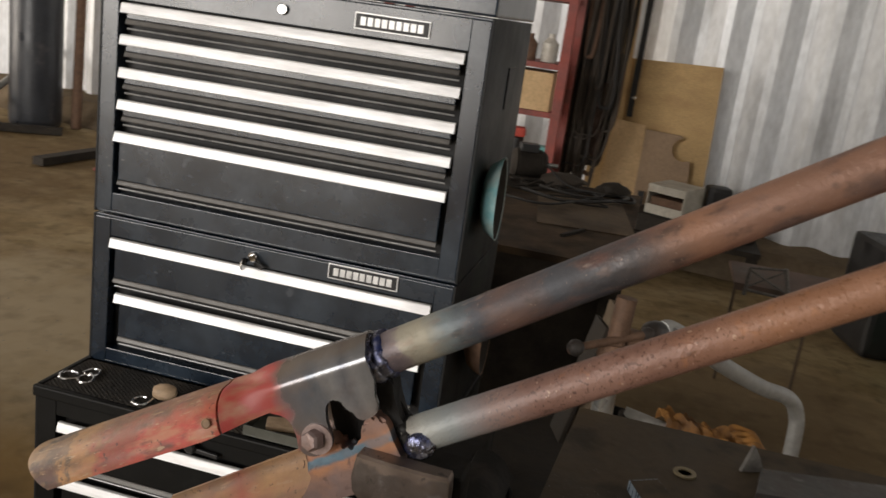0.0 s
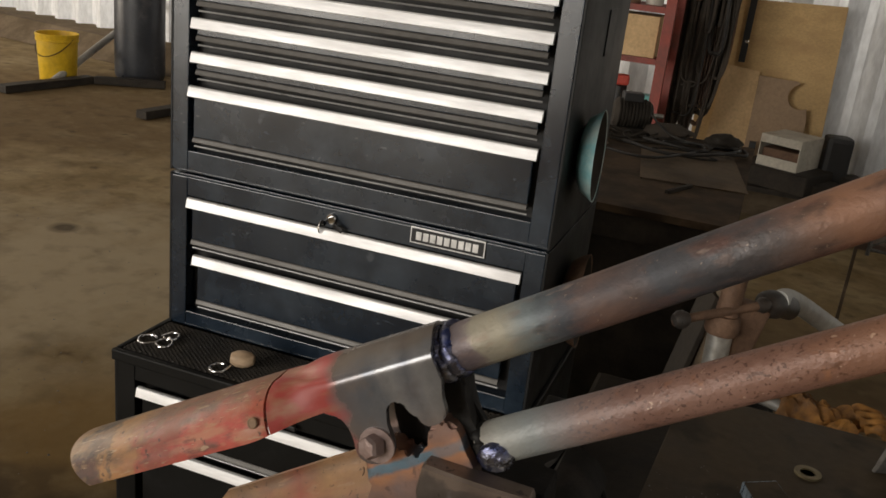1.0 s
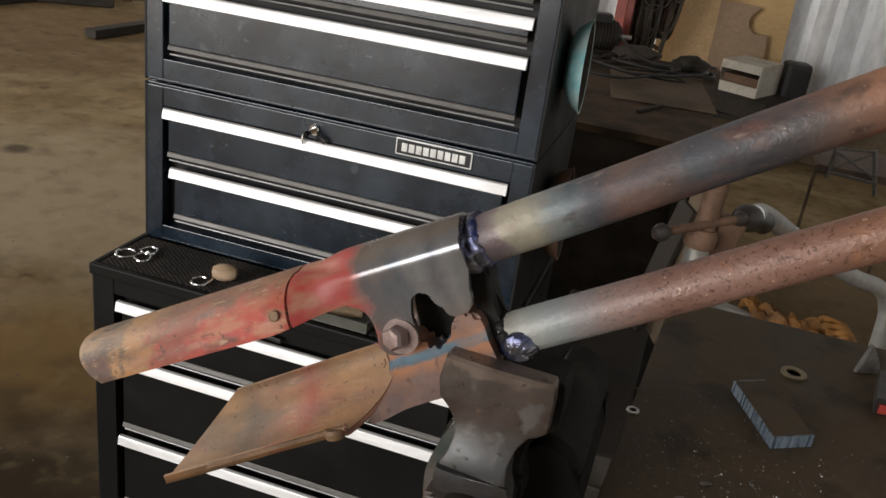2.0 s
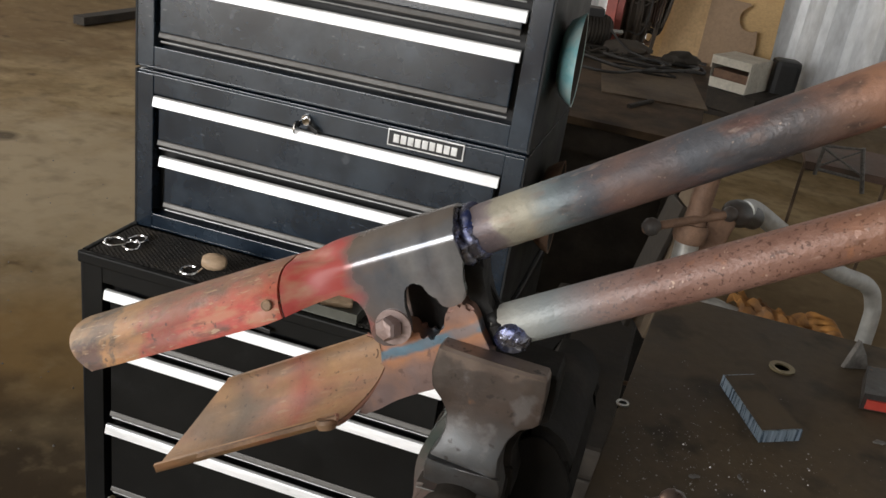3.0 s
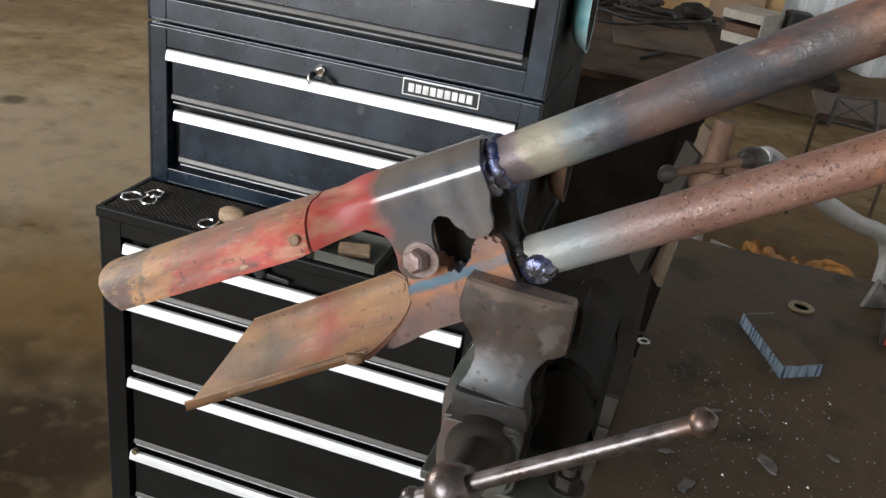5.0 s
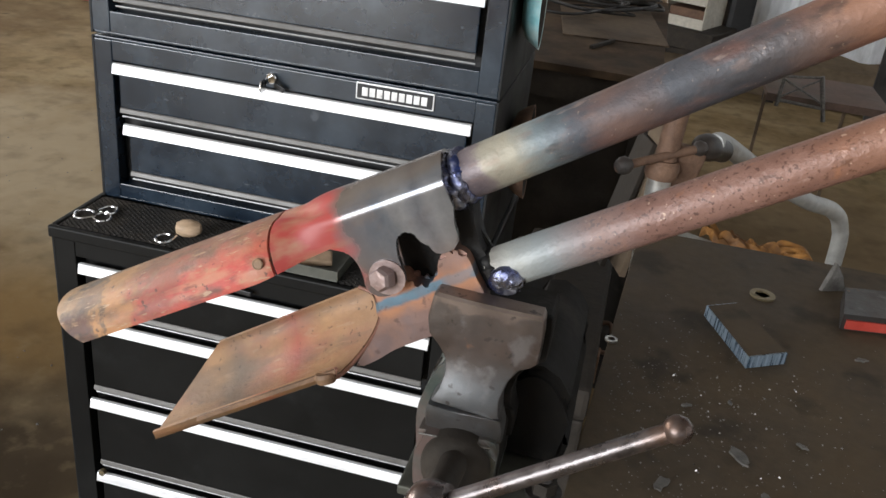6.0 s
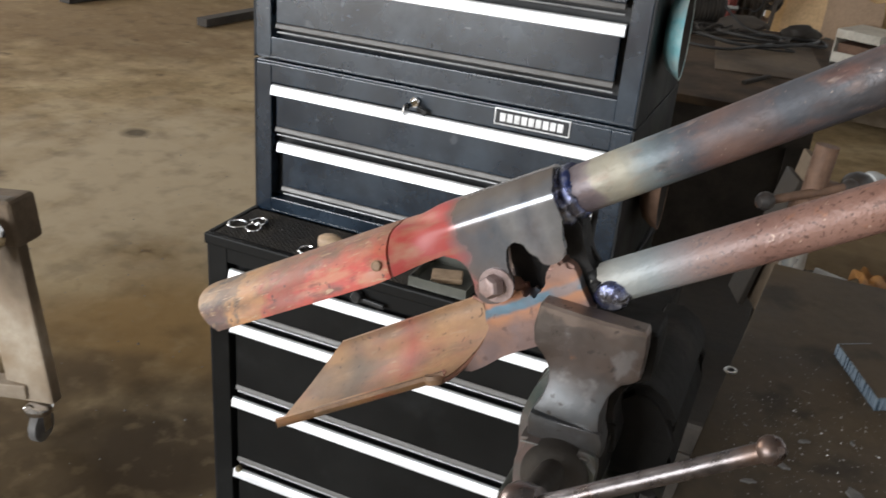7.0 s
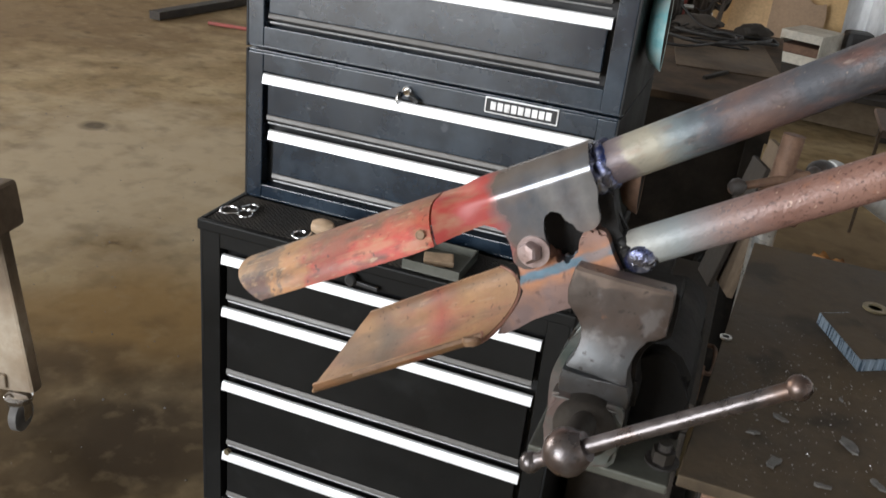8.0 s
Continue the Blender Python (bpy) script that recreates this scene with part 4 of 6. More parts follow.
def weld(centre, axis, r, thick, lumps, seed=1):
    """A ring of weld metal in one lumpy, rippled bead."""
    a = Vector(axis).normalized()
    u = YW * -1
    u = (u - a * u.dot(a)).normalized()
    v = a.cross(u)
    o = Vector(centre)
    rings, n, k = [], 72, 12
    for i in range(n + 1):
        t = 2 * math.pi * i / n
        d_ = u * math.cos(t) + v * math.sin(t)
        ripple = 0.05 * math.sin(lumps * t) + 0.42 * noise.noise(Vector((4.4 * math.cos(t), 4.4 * math.sin(t), seed * 7.1))) + 0.2 * noise.noise(Vector((9 * math.cos(t), 9 * math.sin(t), seed * 2.3)))
        w = thick * (1 + ripple)
        shift = a * thick * 0.7 * noise.noise(Vector((2 * math.cos(t), 2 * math.sin(t), seed * 3.3)))
        rings.append([o + shift + d_ * (r + w * 0.75 * math.cos(q)) + a * (w * 1.15 * math.sin(q)) for q in [2 * math.pi * m_ / k for m_ in range(k)]])
    rings[-1] = rings[0]
    bm = sections(bmesh.new(), rings, True, False)
    bmesh.ops.remove_doubles(bm, verts=bm.verts, dist=1e-5)
    return bm


part("weld_bead", weld(PIPE_A + PIPE_DIR * 0.005, PIPE_DIR, 0.0172, 0.0046, 17, 3), "weld", digger, "blue-black ring of weld metal", True)
part("weld_bead", weld(PIPE_A - PIPE_DIR * 0.0040, PIPE_DIR, 0.0196, 0.0044, 13, 8), "weld", digger, "", True)
bm = lathe([(0.0001, -0.006), (0.0085, -0.005), (0.0128, -0.001), (0.0132, 0.003), (0.0105, 0.007), (0.0065, 0.0092), (0.0001, 0.0100)], LOW_A + LOW_DIR * 0.013 + Vector((0.001, -0.0115, -0.0055)), (0.25, -1, -0.40), 26)
bmesh.ops.subdivide_edges(bm, edges=bm.edges[:], cuts=1, use_grid_fill=True)
for v in bm.verts:
    v.co += Vector((0.6, -1, 0.2)) * (0.0021 * noise.noise(v.co * 230) + 0.0009 * noise.noise(v.co * 700))
part("weld_lump", bm, "weld", digger, "blue-black weld lump", True)
part("weld_bead", weld(LOW_A + LOW_DIR * 0.003, LOW_DIR, 0.0145, 0.0038, 13, 7), "burnt", digger, "", True)


# ---- vise ----
vise = thing("bench_vise", "worn cast-iron bench vise gripping the digger", "vise")
jaw = [(0.735, 0.980), (0.775, 0.9795), (0.813, 0.978), (0.8145, 0.960), (0.814, 0.936), (0.809, 0.9315), (0.802, 0.928), (0.795, 0.917), (0.7915, 0.902), (0.793, 0.888), (0.797, 0.876), (0.797, 0.860), (0.767, 0.858), (0.738, 0.858), (0.7375, 0.874), (0.740, 0.887),
       (0.746, 0.900), (0.7485, 0.912), (0.747, 0.924), (0.741, 0.933), (0.733, 0.941), (0.731, 0.953)]


def cast_jaw(name, dx, dz, y_of, y_back, material, seg=44):
    """A jaw casting: its width follows the outline, and its face bulges and hollows with the height."""
    zs = [0.8585 + (0.9725 - 0.8585) * i / seg for i in range(seg + 1)]

    def span(z):
        xs = []
        for (x0, z0), (x1, z1) in zip(jaw, jaw[1:] + jaw[:1]):
            if (z0 - z) * (z1 - z) < 0:
                xs.append(x0 + (x1 - x0) * (z - z0) / (z1 - z0))
        return min(xs), max(xs)

    rings = []
    for z in zs:
        x0, x1 = span(z)
        r, yf = 0.0028, y_of(z)
        ring = [(x0, y_back), (x0, yf + r), (x0 + 0.3 * r, yf + 0.3 * r), (x0 + r, yf)]
        ring += [(x0 + r + (x1 - x0 - 2 * r) * k / 6, yf - 0.0015 * math.sin(math.pi * k / 6)) for k in range(1, 6)]
        ring += [(x1 - r, yf), (x1 - 0.3 * r, yf + 0.3 * r), (x1, yf + r), (x1, y_back)]
        rings.append([(x + dx, y, z + dz + (0.10 * (x - 0.774) * (-0.3))) for x, y in ring])
    top = [(x + (0.774 + dx - x) * 0.05, y + 0.002, z + 0.0022) for x, y, z in rings[-1]]
    return part(name, sections(bmesh.new(), rings + [top], True, True), material, vise, "", True)


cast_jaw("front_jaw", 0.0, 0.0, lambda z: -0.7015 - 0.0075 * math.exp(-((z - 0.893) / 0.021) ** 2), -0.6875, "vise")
cast_jaw("rear_jaw", 0.004, -0.017, lambda z: -0.667, -0.630, "jet")
part("jaw_flank", slab(smooth_loop([(0.748, 0.926), (0.774, 0.928), (0.788, 0.905), (0.790, 0.850), (0.788, 0.806), (0.735, 0.800), (0.731, 0.835), (0.729, 0.868), (0.735, 0.893), (0.742, 0.910)]), -0.6925, -0.655, 0.004, 3), "vise_paint", vise, "rounded flank with faded green and pink paint", True)
part("flank_plug", lathe([(0.0001, 0), (0.0062, 0), (0.0062, 0.0016), (0.0045, 0.002), (0.0042, 0.0004), (0.0001, 0.0004)], (0.7395, -0.678, 0.902), (-1, -0.1, 0.4), 18), "dark", vise, "", True)
part("front_body", slab(smooth_loop([(0.735, 0.8615), (0.766, 0.862), (0.793, 0.8635), (0.796, 0.835), (0.792, 0.804), (0.744, 0.800), (0.735, 0.820), (0.734, 0.850)]), -0.712, -0.640, 0.005, 3), "vise_paint", vise, "front casting with faded green paint", True)
part("worn_edge", sweep(bmesh.new(), curve_pts([(0.7365, -0.7118, 0.8612), (0.750, -0.7122, 0.8622), (0.772, -0.7122, 0.8622), (0.791, -0.7118, 0.8622)], 6), 0.0008, 8), "slag", vise, "bright worn edge", True)
part("screw_boss", lathe([(0.0, -0.03), (0.026, -0.03), (0.0265, 0.004), (0.0245, 0.011), (0.020, 0.015), (0.0165, 0.022), (0.015, 0.040), (0.0, 0.040)], (0.767, -0.712, 0.842), (0, -1, 0), 26), "dark", vise, "", True)
part("slide_bar", cube((0.748, -0.70, 0.815), (0.797, -0.33, 0.862), 0.004), "jet", vise)
part("rear_body", slab([(0.752, 0.800), (0.842, 0.800), (0.846, 0.822), (0.836, 0.846), (0.841, 0.868), (0.830, 0.884), (0.815, 0.892), (0.800, 0.890), (0.790, 0.860), (0.756, 0.850)], -0.640, -0.470, 0.007, 3), "jet", vise, "", True)
part("mount_flange", cube((0.722, -0.705, 0.792), (0.8435, -0.60, 0.801), 0.002), "tin", vise, "grey steel mounting plate")
nut = part("mount_bolt", lathe([(0, 0), (0.015, 0), (0.015, 0.002), (0.0, 0.002)], (0.834, -0.672, 0.801), (0, 0, 1), 20), "vise", vise)
part("mount_nut", lathe([(0, 0.002), (0.0105, 0.002), (0.0105, 0.013), (0.0, 0.013)], (0.834, -0.672, 0.801), (0, 0, 1), 6), "dark", nut)
part("mount_stud", lathe([(0, 0.012), (0.006, 0.012), (0.006, 0.020), (0.0, 0.020)], (0.834, -0.672, 0.801), (0, 0, 1), 12), "vise", nut)
HUB = Vector((0.767, -0.800, 0.875))
END = Vector((0.904, -0.799, 0.9755))
bar_dir = (END - HUB).normalized()
part("spindle", rod(HUB, (0.768, -0.70, 0.846), 0.0105, 20), "dark", vise, "", True)
part("spindle_head", lathe([(0.0001, -0.0185), (0.008, -0.0168), (0.0145, -0.0112), (0.018, -0.004), (0.0184, 0.002), (0.0165, 0.008), (0.0125, 0.0135), (0.0112, 0.0165), (0.0001, 0.0168)], HUB, bar_dir, 30), "bar", vise, "round oiled spindle head", True)
part("handle_bar", rod(HUB - bar_dir * 0.030, END, 0.0060, 20), "bar", vise, "polished sliding handle bar", True)
for p, r in ((END, 0.0090), (HUB - bar_dir * 0.031, 0.0085)):
    part("handle_knob", lathe([(0.0001, -r), (0.55 * r, -0.84 * r), (0.9 * r, -0.42 * r), (r, 0), (0.9 * r, 0.42 * r), (0.55 * r, 0.84 * r), (0.0001, r)], p, bar_dir, 22), "bar", vise, "", True)


# ---- welding bench ----
bench = thing("welding_bench", "dark oily steel-plate welding bench", "workbench")
BZ = 0.8105
bm = cube((0.886, -0.697, BZ - 0.012), (2.10, -0.125, BZ), 0.0015)
for v in bm.verts:
    if v.co.x < 1.0:
        v.co.x -= 0.037 * (-0.125 - v.co.y) / 0.572
part("bench_top", bm, "bench", bench)
part("bench_apron", cube((0.872, -0.690, BZ - 0.075), (2.09, -0.682, BZ - 0.0125)), "rust", bench, "brown rusty front apron")
part("bench_apron", cube((0.890, -0.680, BZ - 0.075), (0.898, -0.135, BZ - 0.0125)), "dark", bench)
for x in (0.925, 2.05):
    for y in (-0.652, -0.16):
        part("leg", cube((x - 0.025, y - 0.025, 0.0), (x + 0.025, y + 0.025, BZ - 0.0125), 0.002), "dark", bench)
part("lower_shelf", cube((0.90, -0.66, 0.30), (2.07, -0.15, 0.312)), "rust", bench)

offcut = thing("steel_offcut", "flat steel offcut with bright blue torch-cut edges", "steel offcut")
bm = bmesh.new()
pts = [Vector(p) for p in ((0.9645, -0.336, 0), (0.9975, -0.3145, 0), (1.0435, -0.4055, 0), (1.0035, -0.4305, 0))]
lo = [bm.verts.new((p.x, p.y, BZ + 0.0005)) for p in pts]
hi = [bm.verts.new((p.x, p.y, BZ + 0.0135)) for p in pts]
for i in range(4):
    bm.faces.new((lo[i], lo[(i + 1) % 4], hi[(i + 1) % 4], hi[i]))
bm.faces.new(hi)
bm.faces.new(lo[::-1])
part("cut_edge", bm, "blue_cut", offcut, "striated blue cut edge")
bm = bmesh.new()
bm.faces.new([bm.verts.new((p.x + (q.x - p.x) * 0.02, p.y + (q.y - p.y) * 0.02, BZ + 0.0137)) for p, q in zip(pts, pts[2:] + pts[:2])])
g = bmesh.ops.extrude_face_region(bm, geom=bm.faces[:])
bmesh.ops.translate(bm, vec=(0, 0, 0.0006), verts=[e for e in g["geom"] if isinstance(e, bmesh.types.BMVert)])
part("mill_face", bm, "bench", offcut, "dark mill-scale face")

tagged(part("flat_washer", lathe([(0.0085, 0), (0.0145, 0), (0.0145, 0.0022), (0.0085, 0.0022), (0.0085, 0)], (1.033, -0.257, BZ + 0.0003), (0, 0, 1), 30), "brass", None), "dull brassy flat washer lying on the bench", "washer")
tagged(part("flat_washer", lathe([(0.0038, 0), (0.0066, 0), (0.0066, 0.0016), (0.0038, 0.0016), (0.0038, 0)], (0.869, -0.430, BZ + 0.0003), (0, 0, 1), 26), "silver", None), "small pale washer near the bench edge", "washer")


# ---- small things on the ledge ----
def ring_pts(c, r, a0, a1, tilt, n=18):
    return [Vector(c) + Vector((r * math.cos(t), r * math.sin(t), 0.0015 + tilt * (1 + math.sin(t)))) for t in [a0 + (a1 - a0) * i / n for i in range(n + 1)]]


def hook(x, y, r, turn, label):
    """A bent wire clip: an open ring with a straight tail."""
    ring = ring_pts((x, y, 0.6345), r, turn, turn + 5.2, 0.001)
    tail = ring[-1] + (ring[-1] - ring[-2]).normalized() * r * 0.9
    ob = part("wire_clip", sweep(bmesh.new(), ring + [tail], 0.0021, 8), "chrome", None, "", True)
    tagged(ob, label, "clip", "clips on the ledge")


hook(0.020, -0.084, 0.0150, 0.4, "chromed wire clip lying on the ledge")
hook(0.052, -0.082, 0.0135, 2.2, "small chromed wire clip lying on the ledge")
hook(0.046, -0.054, 0.0125, 4.0, "chromed wire ring lying on the ledge")
hook(0.176, -0.108, 0.0135, 1.2, "open chromed hook beside the wooden knob")
tagged(part("wooden_knob", turned(lathe([(0.0001, -0.021), (0.009, -0.019), (0.0135, -0.010), (0.0145, 0.001), (0.0125, 0.011), (0.008, 0.018), (0.0001, 0.0205)], (0, 0, 0), (1, 0.35, 0), 24), Matrix.Translation((0.205, -0.082, 0.649))), "wood_knob", None, "", True), "pale turned wooden knob lying on the ledge", "knob")
tray = thing("parts_tray", "grey-green open parts tray on the ledge", "tray")
part("tray_floor", cube((0.372, -0.128, 0.6345), (0.470, -0.030, 0.637), 0.001), "tin", tray)
for lo, hi in (((0.372, -0.128, 0.637), (0.470, -0.1255, 0.652)), ((0.372, -0.0325, 0.637), (0.470, -0.030, 0.652)), ((0.372, -0.1255, 0.637), (0.3745, -0.0325, 0.652)), ((0.4675, -0.1255, 0.637), (0.470, -0.0325, 0.652))):
    part("tray_wall", cube(lo, hi), "tin", tray)
tagged(part("wood_scrap", turned(cube((-0.025, -0.018, 0), (0.025, 0.018, 0.010), 0.003), pose(0.418, -0.080, 0.6372, 0, 0, 20)), "wood_knob", None), "small pale wood scrap in the tray", "wood scrap")
ck = part("cabinet_lock", lathe([(0, 0), (0.010, 0), (0.010, 0.010), (0.007, 0.013), (0, 0.013)], (0.292, CY - 0.004, 0.599), (0, -1, 0), 20), "black_plastic", roll_cabinet, "black round cabinet lock", True)
part("lock_tab", turned(cube((-0.022, -0.003, -0.004), (0.022, 0.003, 0.004), 0.0015), pose(0.318, CY - 0.008, 0.594, 0, 4, 0)), "black_plastic", ck)


def side_dish(z, y, r, depth, material, label):
    """A pressed pan hung on the chest's side, open outwards."""
    ob = thing("hanging_pan", label, "pan")
    o, ax = (W + 0.003, y, z), (1, 0.06, 0.03)
    part("pan_shell", lathe([(0.001, 0), (r * 0.55, 0.0), (r * 0.80, 0.008), (r * 0.94, 0.022), (r, depth), (r * 0.985, depth), (r * 0.93, 0.023), (r * 0.79, 0.0095), (r * 0.55, 0.002), (0.001, 0.002)], o, ax, 44), material, ob, "", True)
    # The inside is a separate, darker lining.
    part("pan_inside", lathe([(0.001, 0.003), (r * 0.55, 0.003), (r * 0.78, 0.0105), (r * 0.915, 0.024), (r * 0.972, depth - 0.001), (r * 0.965, depth - 0.001), (r * 0.77, 0.0115), (r * 0.54, 0.004), (0.001, 0.004)], o, ax, 44), "dark", ob, "dark inside", True)


side_dish(1.040, 0.105, 0.070, 0.028, "teal", "chipped teal and white pan hung on the chest side")
side_dish(0.790, 0.150, 0.078, 0.034, "rust", "grimy rusty pan hung low on the chest side")
part("side_slot", cube((W, 0.175, 1.180), (W + 0.002, 0.245, 1.250), 0.0008), "chest_side", top_chest)

# ---- things on the welding bench ----
plate_r = thing("marked_plate", "dull steel plate with a red painted edge on the bench", "steel plate")
pts = [(1.112, -0.303), (1.300, -0.268), (1.312, -0.190), (1.124, -0.232)]
bm = bmesh.new()
sections(bm, [[(x, y, z) for x, y in pts] for z in (BZ + 0.0005, BZ + 0.020)], True, True)
part("plate", bm, "vise", plate_r)
bm = bmesh.new()
sections(bm, [[(x, y, z) for x, y in ((1.1165, -0.3048), (1.240, -0.2818), (1.240, -0.2795), (1.1165, -0.3022))] for z in (BZ + 0.003, BZ + 0.0135)], True, True)
part("painted_edge", bm, "red", plate_r, "red painted edge")
lug = thing("steel_lug", "small bright triangular steel lug on the bench", "steel lug")
part("lug", turned(slab([(-0.016, 0.0), (0.016, 0.0), (0.010, 0.018), (0.0, 0.034), (-0.008, 0.016)], -0.004, 0.004, 0.0008), pose(1.118, -0.205, BZ + 0.0005, -12, 0, 25)), "slag", lug)


def scrap(x, y, r, seed, label):
    rnd = random.Random(seed)
    n = 13
    out = [(r * rnd.uniform(0.55, 1.15) * math.cos(6.283 * i / n), 0.45 * r * rnd.uniform(0.5, 1.25) * math.sin(6.283 * i / n)) for i in range(n)]
    bm = bmesh.new()
    a = rnd.uniform(0, 3)
    c, s_ = math.cos(a), math.sin(a)
    sections(bm, [[(x + c * p - s_ * q, y + s_ * p + c * q, BZ + 0.0004 + z) for p, q in out] for z in (0, 0.0018)], True, True)
    tagged(part("slag_flake", bm, "slag", None), label, "slag flake", "slag flakes on the bench")


for i, (x, y, r) in enumerate(((0.929, -0.566, 0.009), (0.989, -0.580, 0.014), (0.905, -0.603, 0.007), (0.925, -0.640, 0.012), (0.965, -0.655, 0.008), (1.125, -0.365, 0.008), (0.945, -0.520, 0.005), (1.010, -0.630, 0.010), (1.045, -0.545, 0.006), (0.985, -0.500, 0.004), (1.060, -0.640, 0.007))):
    scrap(x, y, r, 40 + i, "grey flake of slag lying on the bench")


def filings():
    """Grinding chips strewn over the plate."""
    rnd = random.Random(12)
    verts, faces = [], []
    for _ in range(800):
        x = 0.875 + abs(rnd.gauss(0.08, 0.10))
        y = rnd.gauss(-0.53, 0.095)
        if not (0.868 < x < 1.30 and -0.69 < y < -0.30):
            continue
        r = rnd.choice((0.0004, 0.0005, 0.0006, 0.0008, 0.0012)) * rnd.uniform(0.7, 1.2)
        a = rnd.uniform(0, 6.28)
        base = len(verts)
        for k in range(3):
            verts.append((x + r * math.cos(a + 2.1 * k), y + r * math.sin(a + 2.1 * k), BZ + 0.0002))
        verts.append((x, y, BZ + r * rnd.uniform(0.6, 1.4)))
        faces += [(base, base + 1, base + 3), (base + 1, base + 2, base + 3), (base + 2, base, base + 3)]
    me = bpy.data.meshes.new("metal_filings")
    me.from_pydata(verts, [], faces)
    me.materials.append(M["chip"])
    tagged(new("metal_filings", me), "bright metal filings strewn over the bench", "filings", kind="stuff")


filings()

# ---- behind the bench: stand, bent tube, gloves ----
stand = thing("screw_stand", "rusty screw jack stand with a ball-ended handle", "jack stand")
part("stand_tube", rod((0.925, 0.30, 0.02), (0.915, 0.272, 0.745), 0.021, 24), "silver", stand, "dull silver tube", True)
part("stand_foot", lathe([(0, 0), (0.12, 0), (0.12, 0.012), (0.03, 0.022), (0, 0.022)], (0.925, 0.30, 0), (0, 0, 1), 30), "dark", stand, "", True)
part("screw_collar", lathe([(0, 0), (0.026, 0.0), (0.029, 0.006), (0.029, 0.026), (0.024, 0.034), (0, 0.034)], (0.915, 0.272, 0.745), (0.03, 0.03, 1), 24), "rust", stand, "", True)
part("screw", lathe([(0.0185 + 0.0012 * (i % 2), 0.004 * i) for i in range(24)], (0.918, 0.275, 0.775), (0.05, 0.08, 1), 20), "rust", stand, "rusty threaded screw", True)
part("tommy_bar", rod((0.850, 0.205, 0.778), (0.972, 0.300, 0.800), 0.0075, 14), "rust", stand, "", True)
part("bar_ball", lathe([(0.0001, -0.016), (0.010, -0.013), (0.0155, -0.004), (0.0155, 0.004), (0.010, 0.013), (0.0001, 0.016)], (0.850, 0.205, 0.778), (1, 0.8, 0.18), 22), "vise", stand, "", True)
part("knuckle", lathe([(0.0001, -0.030), (0.012, -0.027), (0.021, -0.016), (0.025, 0.0), (0.024, 0.016), (0.020, 0.030), (0.021, 0.060), (0.0001, 0.062)], (0.985, 0.330, 0.795), (0.45, 0.62, -0.22), 26), "vise", stand, "round dark cast knuckle", True)
part("screw_yoke", turned(cube((-0.030, -0.022, 0), (0.030, 0.022, 0.10), 0.010, 3), pose(0.935, 0.300, 0.700, 0, 14, 30)), "rust", stand, "rusty cast yoke", True)
part("bar_ball", lathe([(0.0001, -0.014), (0.009, -0.011), (0.0135, -0.003), (0.0135, 0.003), (0.009, 0.011), (0.0001, 0.014)], (0.972, 0.300, 0.800), (1, 0.8, 0.18), 20), "vise", stand, "", True)
part("rear_plate", turned(cube((-0.006, -0.05, 0), (0.006, 0.05, 0.30), 0.002), pose(0.872, 0.36, 0.52, 0, 8, 20)), "worn_board", stand)
part("rear_plate", turned(cube((-0.005, -0.04, 0), (0.005, 0.04, 0.26), 0.002), pose(0.835, 0.38, 0.52, 0, 12, 20)), "dark", stand)

tube = thing("bent_tube_frame", "bent grey steel tube frame standing on the floor", "tube frame")
part("side_tube", sweep(bmesh.new(), curve_pts([(0.995, 0.335, 0.80), (1.03, 0.46, 0.765), (1.15, 0.63, 0.66), (1.27, 0.78, 0.572), (1.345, 0.85, 0.535), (1.378, 0.872, 0.49), (1.388, 0.868, 0.40), (1.392, 0.865, 0.0)], 8), 0.019, 16), "grey_steel", tube, "", True)
part("side_tube", sweep(bmesh.new(), curve_pts([(0.965, 0.51, 0.548), (1.06, 0.495, 0.536), (1.22, 0.47, 0.512), (1.28, 0.462, 0.46), (1.285, 0.46, 0.0)], 8), 0.0125, 14), "grey_steel", tube, "", True)
part("cross_tube", rod((1.285, 0.460, 0.30), (1.391, 0.866, 0.30), 0.012, 12), "grey_steel", tube)
part("side_tube", rod((0.965, 0.51, 0.0), (0.965, 0.51, 0.548), 0.0125, 14), "dark", tube)


def glove():
    """A crumpled leather glove draped over the tube: one folded hide, a cuff and limp fingers."""
    g = thing("leather_glove", "crumpled orange leather glove draped over a tube", "glove")
    rows = []
    for i in range(31):
        f = i / 30
        row = []
        for k in range(25):
            q = k / 24
            x = 1.040 + 0.165 * f + 0.012 * math.sin(9 * q + 3 * f)
            y = 0.545 - 0.085 * q - 0.025 * f + 0.010 * noise.noise(Vector((7 * f, 6 * q, 2)))
            z = 0.570 - 0.022 * f + 0.009 * math.sin(11 * q + 5 * f + 2 * noise.noise(Vector((4 * f, 4 * q, 0)))) + 0.020 * noise.noise(Vector((9 * f, 9 * q, 5))) - 0.030 * max(0, abs(q - 0.5) - 0.30) * 5
            row.append((Vector((x, y, z)), Vector((0, 0, -1))))
        rows.append(row)
    shell("hide", rows, 0.003, "rag", g)
    for k in range(4):
        o = Vector((1.185 + 0.006 * k, 0.520 - 0.026 * k, 0.556))
        pts = curve_pts([o, o + Vector((0.024, -0.004, 0.010)), o + Vector((0.050, -0.008 + 0.006 * k, -0.004)), o + Vector((0.062, -0.010 + 0.006 * k, -0.028))], 5)
        part("finger", sweep(bmesh.new(), pts, [0.009 + 0.003 * math.sin(0.9 * i + k) for i in range(len(pts))], 10), "rag", g, "", True)


glove()

